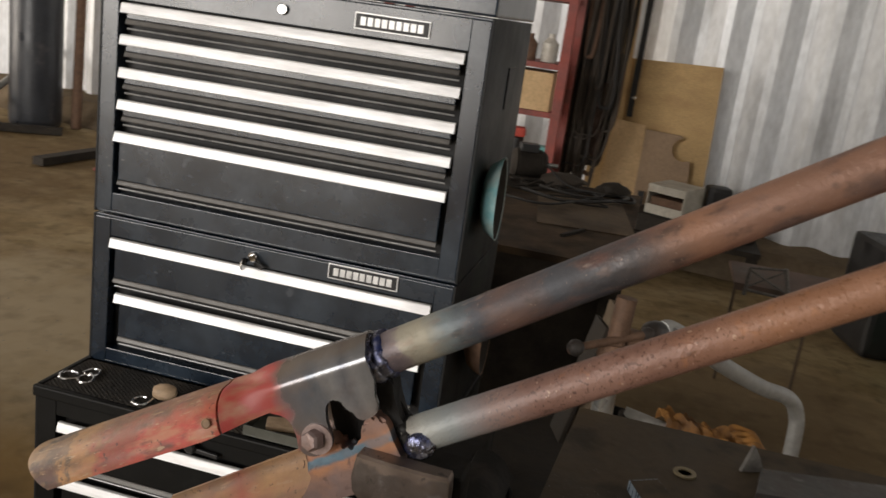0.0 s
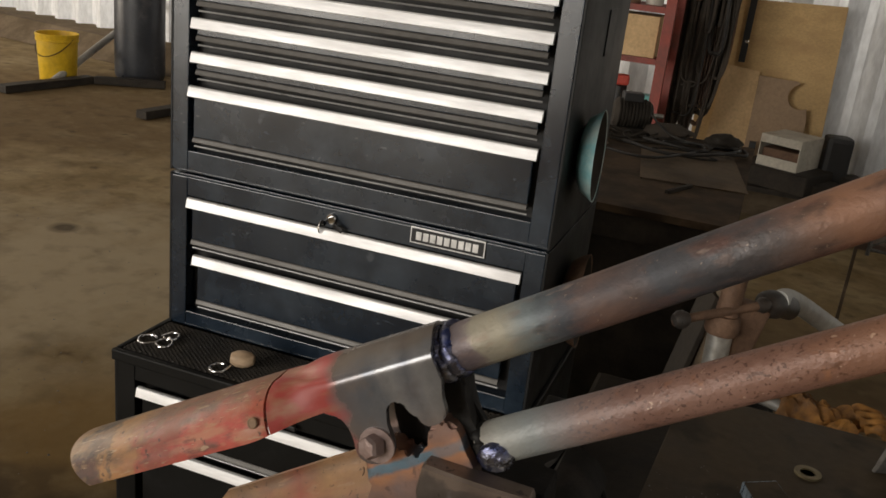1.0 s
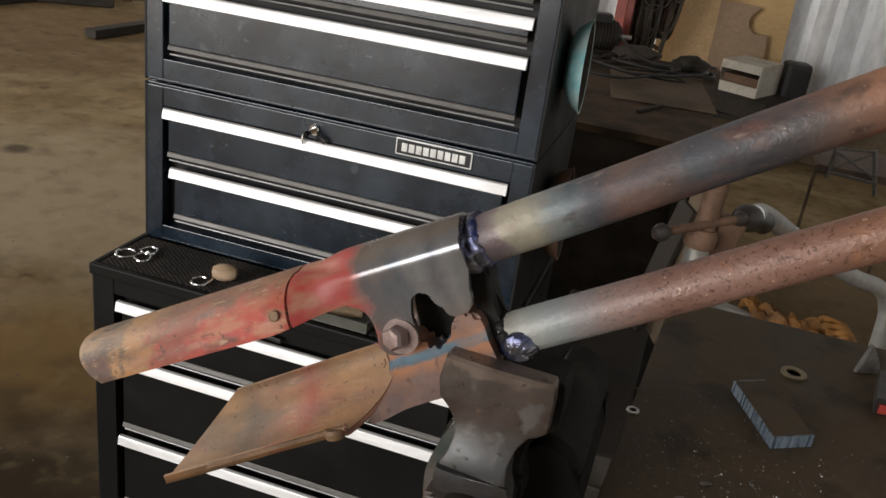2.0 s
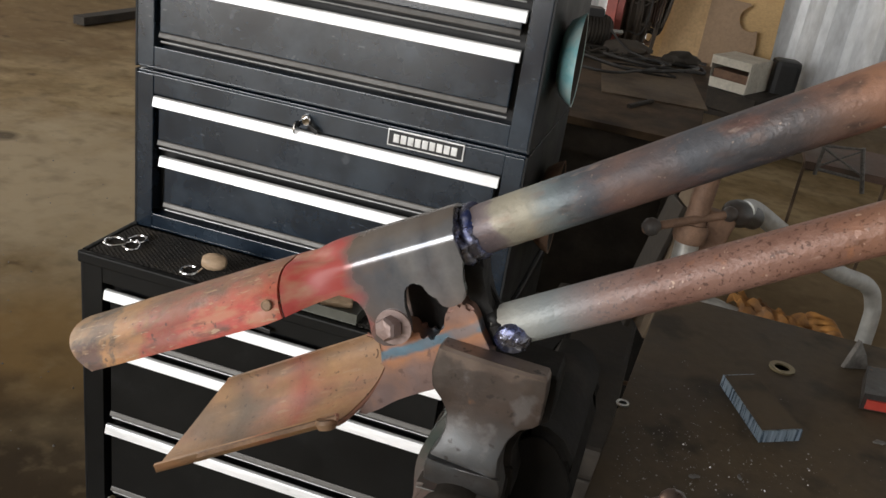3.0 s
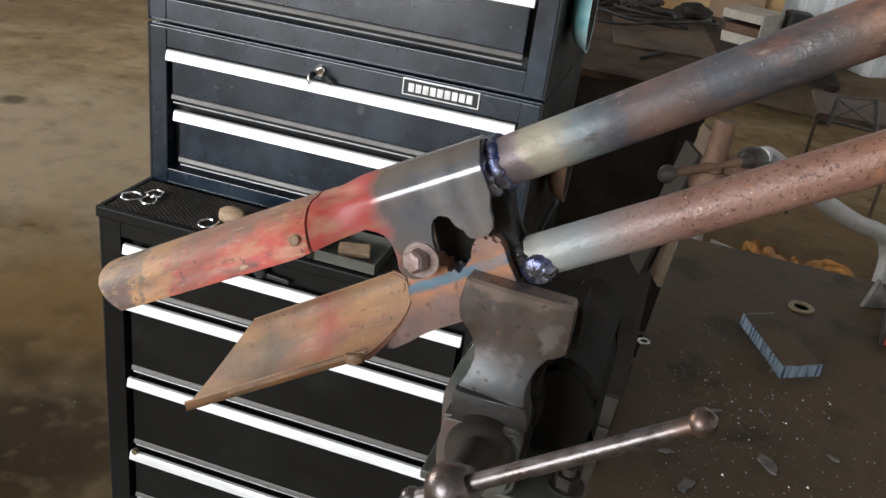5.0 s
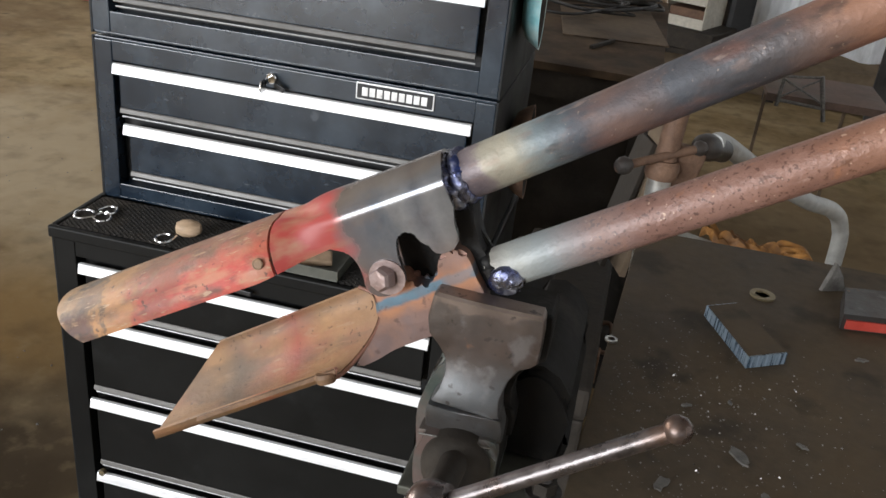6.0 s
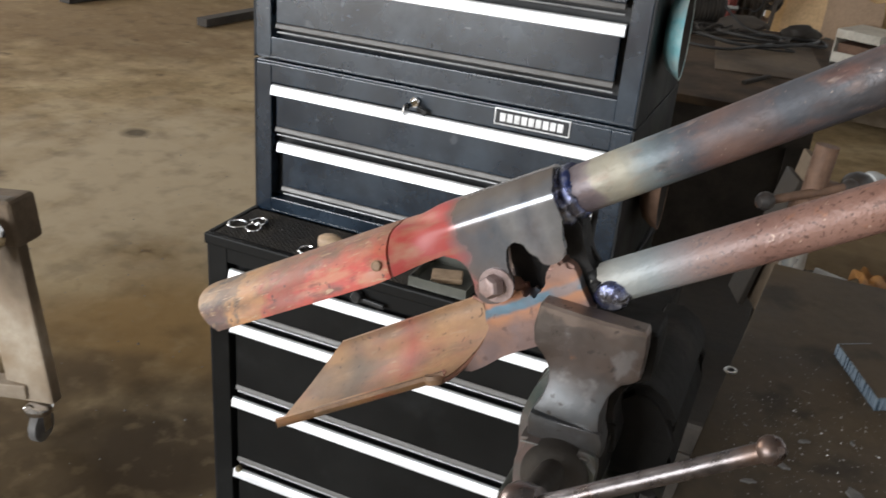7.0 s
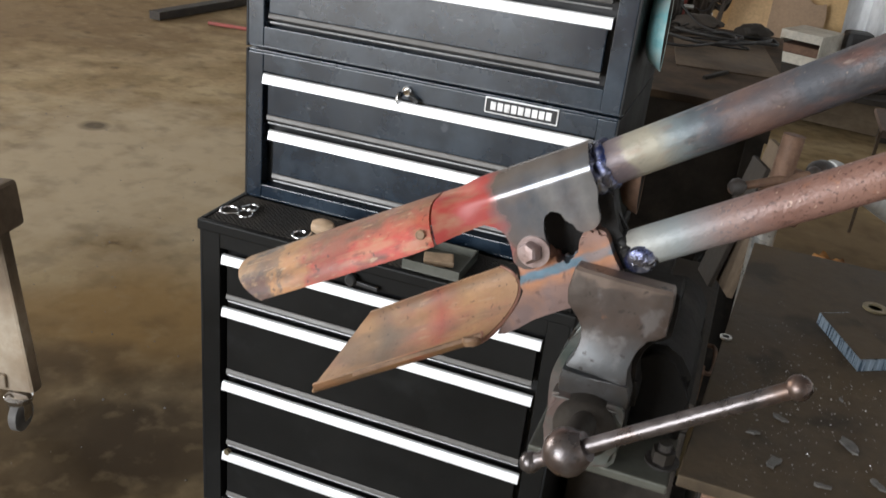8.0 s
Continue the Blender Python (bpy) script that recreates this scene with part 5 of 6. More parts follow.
# ---- table behind the chest ----
table = thing("side_table", "cluttered dark side table with a brown top", "table")
part("table_top", cube((0.30, 0.955, 0.728), (0.905, 2.10, 0.748), 0.002), "table_brown", table, "worn brown table top")
part("table_rail", cube((0.30, 0.965, 0.660), (0.905, 0.985, 0.7275)), "dark", table)
part("table_rail", cube((0.885, 0.986, 0.660), (0.903, 2.08, 0.7275)), "dark", table)
for x in (0.33, 0.875):
    for y in (0.99, 2.06):
        part("leg", cube((x - 0.022, y - 0.022, 0), (x + 0.022, y + 0.022, 0.7275), 0.002), "dark", table)
# Added panels close the underside so that it stays dark.
part("table_panel", cube((0.32, 0.990, 0.02), (0.853, 1.000, 0.6595)), "dark", table, "added dark panel closing the table's underside")
part("table_panel", cube((0.868, 1.013, 0.02), (0.878, 2.037, 0.6595)), "dark", table)
part("table_shelf", cube((0.353, 1.001, 0.30), (0.867, 2.07, 0.315)), "dark", table)
tagged(part("steel_punch", turned(cube((-0.006, -0.07, 0), (0.006, 0.07, 0.010), 0.002), pose(0.735, 1.24, 0.7482, 0, 0, -22)), "dark", None), "dark steel punch lying on the table", "punch")
tagged(part("loose_board", turned(cube((-0.15, -0.26, 0), (0.15, 0.26, 0.004), 0.001), pose(0.73, 1.58, 0.7482, 0, 0, 8)), "worn_board", None), "brown board lying on the side table", "board")


def junk_box(name, label, category, c, size, turn, material, bevel=0.006):
    sx, sy, sz = size
    ob = part(name, turned(cube((-sx / 2, -sy / 2, 0), (sx / 2, sy / 2, sz), bevel), pose(*c, 0, 0, turn)), material, None)
    return tagged(ob, label, category)


kit = thing("toolbox", "grimy black steel toolbox under the table", "toolbox")
BOX = pose(0.62, 1.20, 0.315, 0, 0, 6)
part("box_body", turned(cube((-0.17, -0.13, 0), (0.17, 0.13, 0.13), 0.005), BOX), "dark", kit)
part("box_lid", turned(cube((-0.172, -0.132, 0.131), (0.172, 0.132, 0.175), 0.012), BOX), "dark", kit)
part("box_handle", turned(sweep(bmesh.new(), curve_pts([(-0.06, 0, 0.174), (-0.055, 0, 0.200), (0.055, 0, 0.200), (0.06, 0, 0.174)], 5), 0.006, 8), BOX), "black_plastic", kit, "", True)


def motor():
    """A small motor on its foot, with cooling ribs, a shaft and a terminal box."""
    m_ = thing("electric_motor", "grimy dark electric motor on the side table", "motor")
    o, ax = Vector((0.40, 2.00, 0.812)), Vector((0.94, 0.34, 0))
    prof = [(0.0001, 0.0), (0.040, 0.002), (0.050, 0.012)]
    for i in range(9):
        prof += [(0.054, 0.016 + 0.012 * i), (0.054, 0.021 + 0.012 * i), (0.048, 0.023 + 0.012 * i), (0.048, 0.026 + 0.012 * i)]
    prof += [(0.050, 0.128), (0.038, 0.140), (0.0001, 0.142)]
    part("motor_body", lathe(prof, o, ax, 28), "dark", m_, "", True)
    part("motor_shaft", rod(o + ax * 0.14, o + ax * 0.185, 0.008), "silver", m_, "bare steel shaft", True)
    part("motor_foot", turned(cube((0.01, -0.05, -0.0635), (0.13, 0.05, -0.048), 0.003), Matrix.Translation(o) @ pose(0, 0, 0, 0, 0, 20)), "dark", m_)
    part("terminal_box", turned(cube((0.03, -0.03, 0.045), (0.10, 0.03, 0.075), 0.004), Matrix.Translation(o) @ pose(0, 0, 0, 0, 0, 20)), "black_plastic", m_)


motor()


def lump(name, label, category, c, size, seed, material="dark", group=""):
    """A rough casting or a bundle: a rounded mass, pushed in and out all over."""
    bm = bmesh.new()
    bmesh.ops.create_icosphere(bm, subdivisions=3, radius=1.0)
    for v in bm.verts:
        k = 1 + 0.34 * noise.noise(v.co * 1.7 + Vector((seed * 3.7, 0, 0))) + 0.14 * noise.noise(v.co * 4.5 + Vector((0, seed, 0)))
        v.co = Vector((v.co.x * size[0] * k, v.co.y * size[1] * k, max(v.co.z * k, -0.55) * size[2]))
    low_z = min(v.co.z for v in bm.verts)
    bmesh.ops.translate(bm, vec=Vector(c) - Vector((0, 0, low_z)), verts=bm.verts)
    tagged(part(name, bm, material, None, "", True), label, category, group)


lump("iron_casting", "dark iron casting on the side table", "casting", (0.80, 2.00, 0.7483), (0.060, 0.045, 0.032), 3)
lump("oily_rag", "black oily rag heaped on the side table", "rag", (0.60, 2.02, 0.7483), (0.085, 0.045, 0.032), 5, "dusty_lead")
lump("work_glove", "grimy dark glove on the side table", "glove", (0.40, 1.66, 0.7483), (0.05, 0.09, 0.025), 8, "rust")


def lead_heap():
    """Leads thrown in loose coils on the table."""
    ob = thing("lead_heap", "loose coils of black leads on the side table", "cables")
    rnd = random.Random(15)
    for i in range(9):
        cx, cy, r = rnd.uniform(0.44, 0.70), rnd.uniform(1.74, 1.90), rnd.uniform(0.05, 0.12)
        a = rnd.uniform(0, 6)
        c = [(cx + r * (1 + 0.2 * math.sin(3 * t + i)) * math.cos(t + a), cy + 0.5 * r * math.sin(t + a), 0.7545 + 0.004 * i * (0.6 + 0.4 * math.sin(2 * t + i))) for t in [0.7 * k for k in range(int(rnd.uniform(7, 13)))]]
        part("lead", sweep(bmesh.new(), curve_pts(c, 4), rnd.uniform(0.0035, 0.0055), 6), rnd.choice(("cable", "dark")), ob, "", True)


lead_heap()
for x, y, turn, mat, lab in ((0.36, 1.34, 20, "tin", "grey-green"), (0.42, 1.40, -35, "slag", "dull grey"), (0.38, 1.47, 60, "silver", "bright worn")):
    tagged(part("tin_scrap", turned(slab([(-0.035, 0), (0.03, 0), (0.038, 0.012), (-0.01, 0.020), (-0.03, 0.014)], -0.010, 0.010, 0.001), pose(x, y, 0.7483, 0, 0, turn)), mat, None), lab + " scrap of tin on the side table", "tin scrap", "tin scraps on the table")


def cable(name, ctrl, r, label, material="cable"):
    tagged(part(name, sweep(bmesh.new(), curve_pts(ctrl, 8), r, 8), material, None, "", True), label, "cable", "cables about the table")


cable("power_cable", [(0.50, 1.70, 0.772), (0.66, 1.62, 0.770), (0.80, 1.75, 0.770), (0.86, 1.90, 0.765), (0.83, 1.96, 0.758), (0.76, 1.93, 0.756)], 0.006, "black cable trailing over the side table")
cable("power_cable", [(0.55, 1.80, 0.772), (0.70, 1.74, 0.772), (0.86, 1.80, 0.768), (0.885, 1.88, 0.760), (0.87, 1.98, 0.756)], 0.0055, "black cable curled at the table edge")
cable("power_cable", [(0.45, 1.55, 0.770), (0.58, 1.50, 0.770), (0.66, 1.56, 0.772), (0.75, 1.84, 0.765), (0.62, 1.96, 0.770), (0.50, 2.02, 0.850)], 0.0045, "looped black cable on the table")

# ---- far corner: rack, sheets, boxes ----
rack = thing("steel_rack", "red-painted steel shelf rack", "shelf rack")
for x in (-0.62, 0.375):
    for y in (3.46, 3.86):
        part("rack_post", cube((x - 0.026, y - 0.018, 0), (x + 0.026, y + 0.018, 1.95), 0.002), "red_steel", rack)
for z in (0.46, 0.845, 1.10, 1.45):
    part("rack_shelf", cube((-0.60, 3.45, z), (0.348, 3.87, z + 0.030), 0.002), "red_steel", rack)


def bottle(name, label, x, y, z, r, h, material, group="things on the rack"):
    ob = part(name, lathe([(0, 0), (r * 0.96, 0), (r, 0.01), (r, h * 0.66), (r * 0.55, h * 0.80), (r * 0.38, h * 0.86), (r * 0.40, h), (0, h)], (x, y, z), (0, 0, 1), 20), material, None, "", True)
    tagged(ob, label, "bottle", group)


bottle("bottle", "clear jar on the rack", 0.27, 3.60, 1.130, 0.045, 0.15, "glass_jar")
bottle("bottle", "brown glass bottle on the rack", 0.16, 3.58, 1.130, 0.042, 0.14, "rust")
bottle("bottle", "dark bottle on the rack", 0.06, 3.60, 1.130, 0.045, 0.16, "black_plastic")
junk_box("cardboard_box", "plain brown cardboard box on the rack", "box", (0.13, 3.62, 0.875), (0.40, 0.30, 0.205), 0, "card", 0.004)
junk_box("teal_can", "square teal can on the rack", "can", (0.305, 3.56, 0.490), (0.085, 0.10, 0.19), 4, "teal2", 0.008)
bottle("bottle", "white tube bottle on the rack", 0.232, 3.55, 0.490, 0.024, 0.20, "glass_jar")
junk_box("drill_case", "black plastic drill case on the rack", "case", (0.13, 3.58, 0.490), (0.13, 0.14, 0.22), -6, "black_plastic", 0.015)
junk_box("red_tool", "red power tool on the rack", "power tool", (0.13, 3.56, 0.710), (0.17, 0.08, 0.055), 12, "red", 0.015)
bottle("bottle", "yellow oil bottle on the rack", 0.03, 3.55, 0.490, 0.03, 0.20, "yellow")
junk_box("dark_case", "dark case on the rack", "case", (-0.25, 3.62, 0.490), (0.36, 0.28, 0.25), 5, "dark", 0.012)


def hung_cables():
    """Leads and straps hung in a bunch from a hook on the wall."""
    ob = thing("hanging_leads", "bunch of dark leads and straps hung on a hook", "cables")
    rnd = random.Random(6)
    for i in range(44):
        x, y = 0.47 + rnd.uniform(-0.09, 0.13), 4.05 + rnd.uniform(-0.16, 0.12)
        top, low = 1.95 + rnd.uniform(-0.1, 0.1), rnd.uniform(0.40, 1.25)
        w = rnd.uniform(0.02, 0.20)
        c = [(x, y, top), (x - w * 0.4 + rnd.uniform(-0.03, 0.03), y, (top + low) * 0.55), (x - w * 0.5, y, low + 0.08), (x, y - 0.03, low), (x + w * 0.5, y - 0.03, low + 0.08), (x + w * 0.4 + rnd.uniform(-0.04, 0.04), y, (top + low) * 0.55), (x + 0.02, y, top)]
        part("lead", sweep(bmesh.new(), curve_pts(c, 7), rnd.uniform(0.004, 0.013), 7), rnd.choice(("dusty_lead", "dark", "dusty_lead", "rust", "cable")), ob, "", True)
    for x0, x1, z0, z1, y0, mat in ((0.36, 0.56, 0.50, 1.92, 3.93, "dusty_lead"), (0.47, 0.60, 0.80, 1.90, 3.98, "dark"), (0.545, 0.600, 0.62, 1.05, 3.90, "crate_pink")):
        rows = []
        for i in range(25):
            f = i / 24
            w = 0.72 + 0.28 * math.sin(2.6 * f + 0.5) + 0.14 * noise.noise(Vector((x0 * 9, f * 5, 1)))
            rows.append([(Vector(((x0 + x1) / 2 + (x1 - x0) * (k / 16 - 0.5) * w, y0 + 0.022 * math.sin(1.3 * k + 4 * f) + 0.02 * noise.noise(Vector((k * 0.5, f * 4, x0))), z1 + (z0 - z1) * f - 0.07 * f * noise.noise(Vector((k * 0.4, 2, x0 * 7))))), YW) for k in range(17)])
        shell("strap_cloth", rows, 0.006, mat, ob)
    part("hook_rail", cube((0.30, 4.02, 1.93), (0.62, 4.08, 1.99), 0.003), "dark", ob)
    for x in (0.32, 0.50):
        part("hook_post", cube((x - 0.02, 4.02, 0.0), (x + 0.02, 4.08, 1.929)), "dark", ob)


hung_cables()


def sheet(name, label, outline, y, thick, material, lean=3.0, category="board"):
    """A sheet leaning back on what stands behind it."""
    zmin = min(z for _, z in outline)
    bm = turned(slab([(x, z - zmin) for x, z in outline], -thick, 0, 0.001), Matrix.Translation((0, y, zmin)) @ pose(0, 0, 0, -lean))
    return tagged(part(name, bm, material, None), label, category, "sheets leaning in the corner")


low = thing("low_bench", "low dark timber bench strewn with junk", "bench")
part("bench_top", cube((0.42, 3.92, 0.195), (1.62, 4.52, 0.225), 0.003), "dark", low)
for x in (0.46, 1.58):
    for y in (3.97, 4.47):
        part("leg", cube((x - 0.03, y - 0.03, 0), (x + 0.03, y + 0.03, 0.1945)), "dark", low)
sheet("plywood_sheet", "pale plywood sheet leaning on the wall", [(0.700, 0.226), (1.268, 0.226), (1.232, 1.215), (0.676, 1.195)], 4.47, 0.014, "ply", 1.0)
sheet("plywood_sheet", "narrow brown plywood board leaning on the wall", [(0.520, 0.226), (0.700, 0.226), (0.668, 1.60), (0.500, 1.60)], 4.44, 0.014, "ply", 1.0)
sheet("brown_board", "short brown board leaning on the plywood", [(0.600, 0.226), (0.862, 0.226), (0.838, 0.800), (0.640, 0.815)], 4.42, 0.016, "card", 2.0)
notch = [(1.095 + 0.075 * math.cos(a), 0.690 + 0.075 * math.sin(a)) for a in [radians(105 + i * 20) for i in range(11)]]
sheet("notched_board", "grey-brown board with a round notch", [(0.842, 0.226), (1.160, 0.226), (1.150, 0.560)] + notch[::-1] + [(1.06, 0.775), (0.842, 0.780)], 4.39, 0.014, "board", 2.0)
tagged(part("black_strip", cube((0.705, 4.405, 0.84), (0.742, 4.425, 1.60)), "black_plastic", low), "", "")
part("gap_block", cube((0.868, 4.32, 0.2255), (0.906, 4.36, 0.40), 0.002), "black_plastic", low)
# Added chrome ball stands in for a small bright spot by the boards.
part("bright_spot_ball", lathe([(0.0001, -0.014), (0.010, -0.010), (0.014, 0), (0.010, 0.010), (0.0001, 0.014)], (0.735, 4.39, 0.962), (0, 1, 0), 16), "chrome", low, "chrome ball standing in for a bright spot", True)

wbox = thing("white_carton", "worn white carton with a torn open front", "carton")
for lo, hi in (((0.0, 0.0, 0.0), (0.235, 0.30, 0.006)), ((0, 0, 0.168), (0.235, 0.30, 0.174)), ((0, 0, 0.006), (0.006, 0.30, 0.168)), ((0.229, 0, 0.006), (0.235, 0.30, 0.168)), ((0.006, 0.294, 0.006), (0.229, 0.30, 0.168)), ((0.006, 0, 0.006), (0.229, 0.004, 0.055)), ((0.006, 0, 0.128), (0.229, 0.004, 0.168))):
    part("carton_wall", turned(cube(lo, hi, 0.001), pose(0.925, 4.03, 0.3340, 0, 0, -24)), "white_card", wbox)
part("carton_filling", turned(cube((0.01, 0.03, 0.007), (0.225, 0.28, 0.10), 0.01), pose(0.925, 4.03, 0.3340, 0, 0, -24)), "rust", wbox)
junk_box("scrap_crate", "dark grimy scrap crate under the white carton", "crate", (1.075, 4.10, 0.2255), (0.44, 0.36, 0.108), -24, "dark", 0.01)
junk_box("black_drum", "small black drum by the wall", "drum", (1.34, 4.25, 0.2255), (0.15, 0.14, 0.30), 10, "black_plastic", 0.03)
for i, (x, y, sx, sy, sz) in enumerate(((0.62, 4.12, 0.20, 0.16, 0.05), (0.80, 4.05, 0.12, 0.18, 0.04), (1.30, 4.05, 0.22, 0.14, 0.06), (1.48, 4.20, 0.14, 0.2, 0.09))):
    junk_box("metal_scrap", "dark metal scrap on the low bench", "scrap", (x, y, 0.2255), (sx, sy, sz), 15 * i, "dark", 0.012)

crate = thing("lattice_stand", "low pinkish stand with a white lattice on it", "stand")
part("stand_top", cube((1.30, 2.02, 0.485), (1.72, 2.40, 0.503), 0.003), "crate_pink", crate)
for x in (1.34, 1.64):
    for y in (2.36,):
        part("leg", cube((x - 0.006, y - 0.006, 0), (x + 0.006, y + 0.006, 0.4845)), "worn_board", crate)
part("stand_lip", cube((1.295, 2.014, 0.482), (1.725, 2.0195, 0.509), 0.001), "crate_pink", crate)
LX0, LX1, LT, LY = 1.335, 1.480, 0.575, 2.006
for a, b, r in (((LX0, LY, 0.470), (LX0 + 0.004, LY, LT), 0.007), ((LX1 + 0.022, LY, 0.440), (LX1 - 0.022, LY, LT + 0.02), 0.008), ((LX0, LY, 0.500), (LX1 - 0.018, LY, LT + 0.01), 0.004), ((LX1 + 0.006, LY - 0.004, 0.500), (LX0, LY - 0.004, LT - 0.005), 0.004), ((LX0, LY, LT), (LX1 - 0.02, LY, LT + 0.015), 0.005), ((LX0, LY, 0.492), (LX1 + 0.01, LY, 0.484), 0.006)):
    part("lattice_bar", rod(a, b, r, 8), "slag", crate)
junk_box("black_bin", "black plastic bin on the floor", "bin", (2.25, 3.3, 0.0), (0.5, 0.4, 0.55), 12, "black_plastic", 0.03)
junk_box("green_box", "green plastic box on the floor", "box", (2.42, 2.75, 0.0), (0.4, 0.3, 0.42), -8, "green", 0.02)

# ---- far side of the floor ----
bucket = thing("yellow_bucket", "yellow plastic bucket with a wire bail", "bucket")
BX, BY = -4.18, 4.22
part("bucket_shell", lathe([(0, 0), (0.128, 0), (0.132, 0.006), (0.146, 0.30), (0.153, 0.302), (0.155, 0.318), (0.150, 0.322), (0.157, 0.355), (0.153, 0.360), (0.148, 0.355), (0.128, 0.012), (0, 0.012)], (BX, BY, 0.0), (0, 0, 1), 36), "yellow", bucket, "", True)
part("bail", sweep(bmesh.new(), [(BX + 0.152 * math.cos(a), BY - 0.158 * math.sin(a) * 0.95 - 0.004, 0.325 - 0.13 * math.sin(a)) for a in [math.pi * i / 16 for i in range(17)]], 0.003, 6), "dark", bucket)
gas = thing("gas_bottle", "tall black gas bottle with peeling paint", "gas bottle")
part("bottle_shell", lathe([(0, 0.0), (0.185, 0.0), (0.195, 0.02), (0.198, 0.05), (0.198, 1.05), (0.17, 1.16), (0.10, 1.22), (0, 1.23)], (-3.93, 4.86, 0.0), (0, 0, 1), 40), "bottle", gas, "", True)
part("bottle_guard", lathe([(0.10, 1.20), (0.105, 1.20), (0.105, 1.34), (0.10, 1.34), (0.10, 1.20)], (-3.93, 4.86, 0.0), (0, 0, 1), 28), "bottle", gas)
tagged(part("grey_pipe", rod((-4.05, 4.02, 0.03), (-4.42, 5.85, 0.60), 0.028, 16), "grey_pipe", None, "", True), "grey plastic pipe leaning on the wall", "pipe")
tagged(part("brown_tube", rod((-3.62, 4.95, 0.0), (-3.66, 5.05, 1.5), 0.04, 14), "rust", None, "", True), "rusty tube standing by the gas bottle", "tube")
for a, b, w in (((-4.06, 3.55), (-3.98, 4.35), 0.05), ((-2.92, 3.60), (-2.83, 4.60), 0.045), ((-3.95, 4.35), (-3.5, 4.62), 0.04)):
    p, q = Vector((*a, 0)), Vector((*b, 0))
    ang = math.degrees(math.atan2(q.y - p.y, q.x - p.x))
    ob = part("dark_timber", turned(cube((0, -w, 0), ((q - p).length, w, 0.055), 0.005), pose(p.x, p.y, 0.0, 0, 0, ang)), "dark", None)
    tagged(ob, "dark timber offcut lying on the floor", "timber", "timbers on the floor")
tagged(part("red_rod", rod((-2.60, 3.74, 0.012), (-2.0, 3.80, 0.012), 0.012, 10), "red_steel", None), "thin reddish rod lying on the floor", "rod")
d = (BACK_B - BACK_A).normalized()
nrm = Vector((d.y, -d.x))
bm = bmesh.new()
sections(bm, [[(*(BACK_A + d * s + nrm * o), z) for o, z in ((0.0, 0.0), (0.55, 0.0), (0.45, 0.05), (0.30, 0.17), (0.0, 0.20))] for s in (0.0, 14.0)], True, True)
tagged(part("baseboard", bm, "bank"), "dirt banked along the foot of the wall", "dirt bank", kind="structure")

# ---- wheeled cart beside the chest ----
cart = thing("wheeled_cart", "dirty white wheeled cart with swivel casters", "cart")


def caster(x, y, z, parent, r=0.036):
    c = part("caster", lathe([(0, 0), (0.030, 0), (0.030, 0.010), (0.022, 0.016), (0, 0.016)], (x, y, z + 2 * r + 0.004), (0, 0, 1), 22), "chrome", parent, "chromed swivel caster", True)
    part("wheel", lathe([(0, -0.013), (r * 0.8, -0.013), (r, -0.008), (r, 0.008), (r * 0.8, 0.013), (0, 0.013)], (x, y, z + r), (1, 0.25, 0), 28), "tyre", c, "grey rubber wheel", True)
    for s_ in (-0.017, 0.017):
        part("fork", turned(cube((s_ - 0.0015, -0.014, r * 0.8), (s_ + 0.0015, 0.014, 2 * r + 0.006), 0.001), pose(x, y, z, 0, 0, 14)), "chrome", c)
    return c


caster(-0.492, -0.108, 0.0, cart)
caster(-1.05, -0.30, 0.0, cart)
part("cart_leg", turned(cube((-0.056, -0.016, 0.0), (0.056, 0.016, 0.47), 0.008), pose(-0.510, -0.095, 0.092, 0, -6, 8)), "dirty_white", cart, "dirty white flat leg")
part("cart_leg", turned(cube((-0.056, -0.016, 0.0), (0.056, 0.016, 0.47), 0.008), pose(-1.05, -0.29, 0.092, 0, 4, 8)), "dirty_white", cart)
part("cart_head", turned(cube((-0.054, -0.040, 0.0), (0.050, 0.040, 0.100), 0.014, 3), pose(-0.538, -0.08, 0.460, 0, -6, 8)), "worn_board", cart, "grimy brown wooden block")
hc = part("head_caster", lathe([(0, 0), (0.034, 0), (0.034, 0.008), (0.024, 0.016), (0, 0.016)], (-0.520, -0.140, 0.500), (0.1, -1, 0.1), 22), "chrome", cart, "chromed caster on its side", True)
part("wheel", lathe([(0, -0.012), (0.026, -0.012), (0.034, -0.006), (0.034, 0.006), (0.026, 0.012), (0, 0.012)], (-0.520, -0.175, 0.470), (1, 0.2, 0), 24), "tyre", hc, "", True)
part("cart_rail", turned(cube((-0.54, -0.02, -0.018), (0.0, 0.02, 0.018), 0.004), pose(-0.52, -0.10, 0.118, 0, 0, 19)), "dirty_white", cart)
part("cart_rail", turned(cube((-0.54, -0.02, -0.016), (0.0, 0.02, 0.016), 0.004), pose(-0.54, -0.06, 0.20, 0, 0, 19)), "grey_steel", cart)


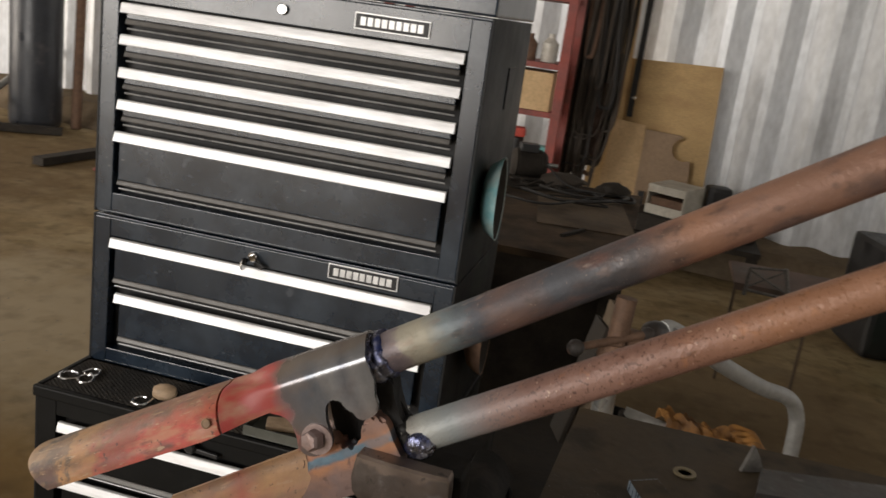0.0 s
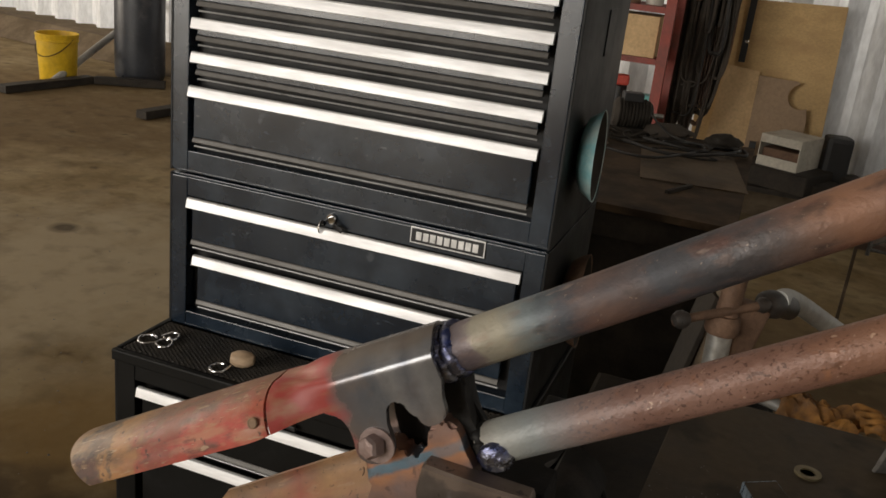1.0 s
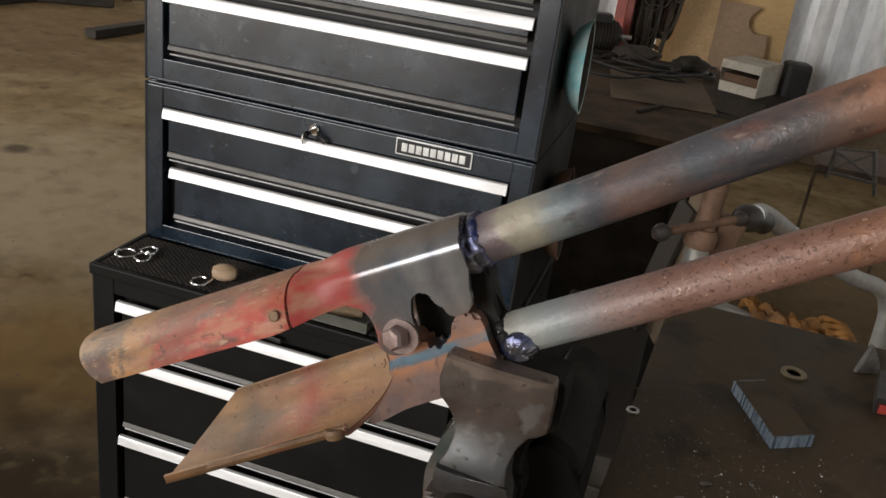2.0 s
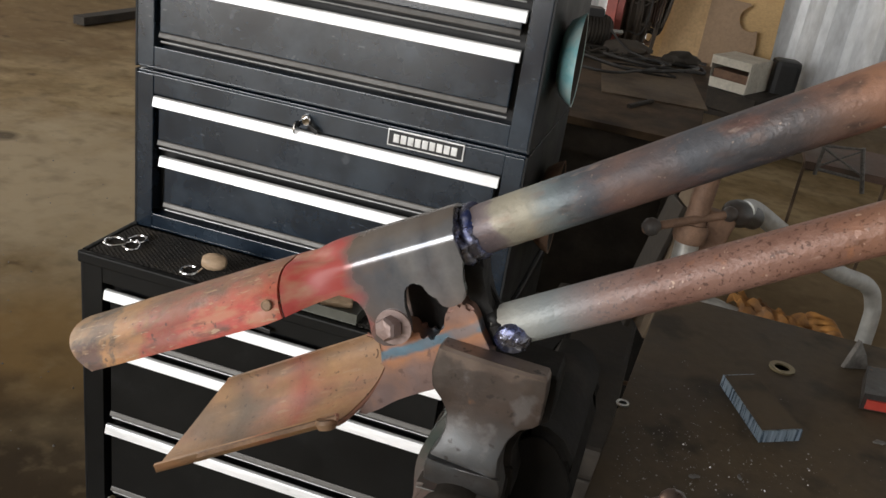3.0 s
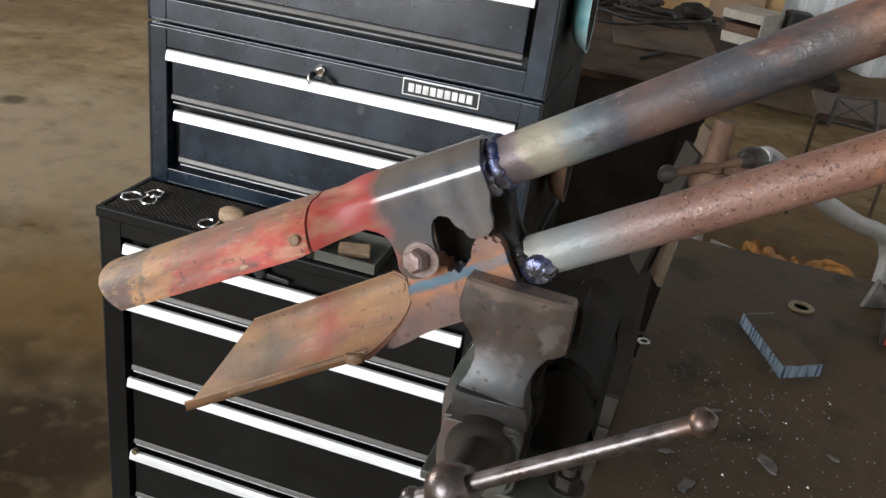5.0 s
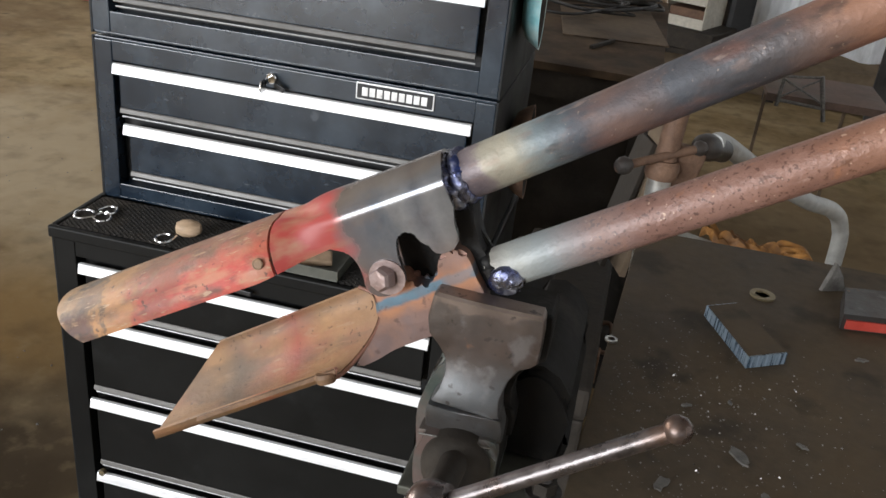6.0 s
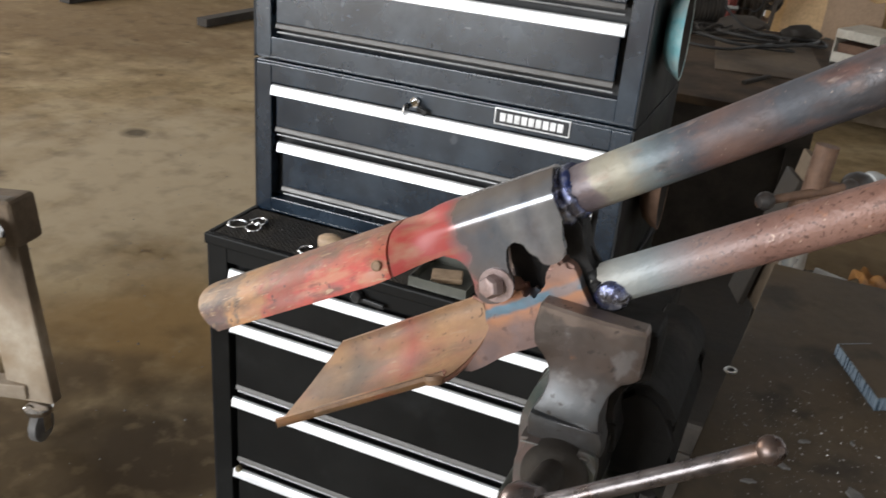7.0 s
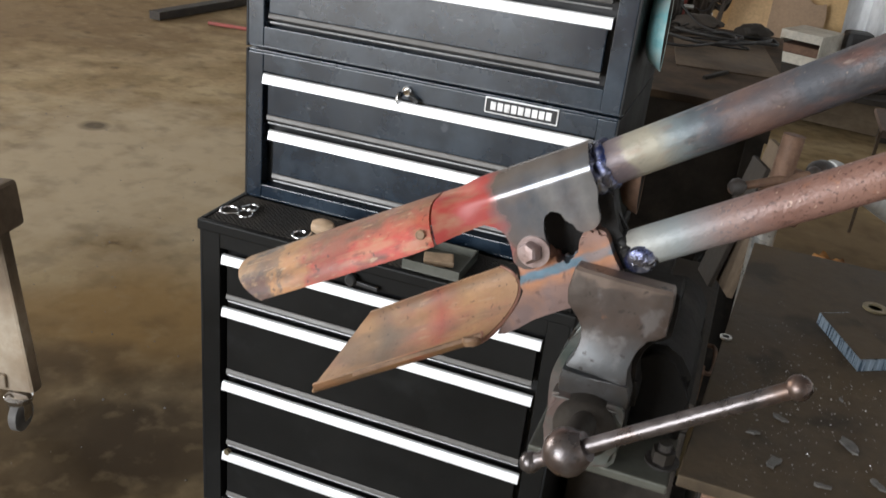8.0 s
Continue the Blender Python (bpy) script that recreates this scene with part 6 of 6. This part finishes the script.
# ---- grit and boxes on the floor ----
# Added case darkens the gap that lies in shade beside the cabinet.
sc = thing("dark_filler_case", "added dark case filling the shaded gap beside the tool cabinet", "case")
part("case_body", cube((0.682, 0.03, 0.0), (0.868, 0.65, 0.375), 0.006), "dark", sc)
part("case_lid", cube((0.679, 0.027, 0.377), (0.871, 0.653, 0.440), 0.010), "dark", sc, "overhanging lid")
part("case_latch", cube((0.8715, 0.20, 0.345), (0.876, 0.235, 0.405), 0.0015), "rust", sc, "rusty hasp")
part("case_handle", sweep(bmesh.new(), curve_pts([(0.8685, 0.40, 0.30), (0.895, 0.405, 0.298), (0.895, 0.515, 0.298), (0.8685, 0.52, 0.30)], 5), 0.005, 8), "rust", sc, "", True)


# Added tub covers bright floor to keep the space past the bench dark.
tub = thing("dark_filler_tub", "added black tub darkening the floor behind the bench", "tub")
part("tub_wall", lathe([(0.0001, 0.0), (0.100, 0.0), (0.105, 0.01), (0.128, 0.36), (0.136, 0.362), (0.137, 0.378), (0.127, 0.380), (0.121, 0.36), (0.099, 0.014), (0.0001, 0.014)], (0.935, 0.80, 0.0), (0, 0, 1), 36), "jet", tub, "", True)
part("tub_filling", lathe([(0.0001, 0.15), (0.107, 0.15), (0.106, 0.14), (0.0001, 0.14)], (0.935, 0.80, 0.0), (0, 0, 1), 30), "dark", tub, "dark disc inside")


def grit():
    """Grit and crumbs of dirt about the cabinet's foot."""
    rnd = random.Random(21)
    verts, faces = [], []
    for _ in range(700):
        x, y = rnd.uniform(-2.2, -0.03), rnd.uniform(-0.9, 1.8)
        r = rnd.choice((0.0012, 0.0018, 0.0025, 0.004)) * rnd.uniform(0.6, 1.2)
        a, base = rnd.uniform(0, 6.28), len(verts)
        z = 0.006 * noise.noise(Vector((x, y, 0)) * 0.9) - 0.0065
        for k in range(4):
            verts.append((x + r * rnd.uniform(0.6, 1.2) * math.cos(a + 1.57 * k), y + r * math.sin(a + 1.57 * k), z))
        verts.append((x, y, z + r * rnd.uniform(0.6, 1.2)))
        faces += [(base + k, base + (k + 1) % 4, base + 4) for k in range(4)]
    me = bpy.data.meshes.new("floor_grit")
    me.from_pydata(verts, [], faces)
    me.materials.append(M["tyre"])
    tagged(new("floor_grit", me), "grey grit and crumbs scattered on the floor", "grit", kind="stuff")


grit()
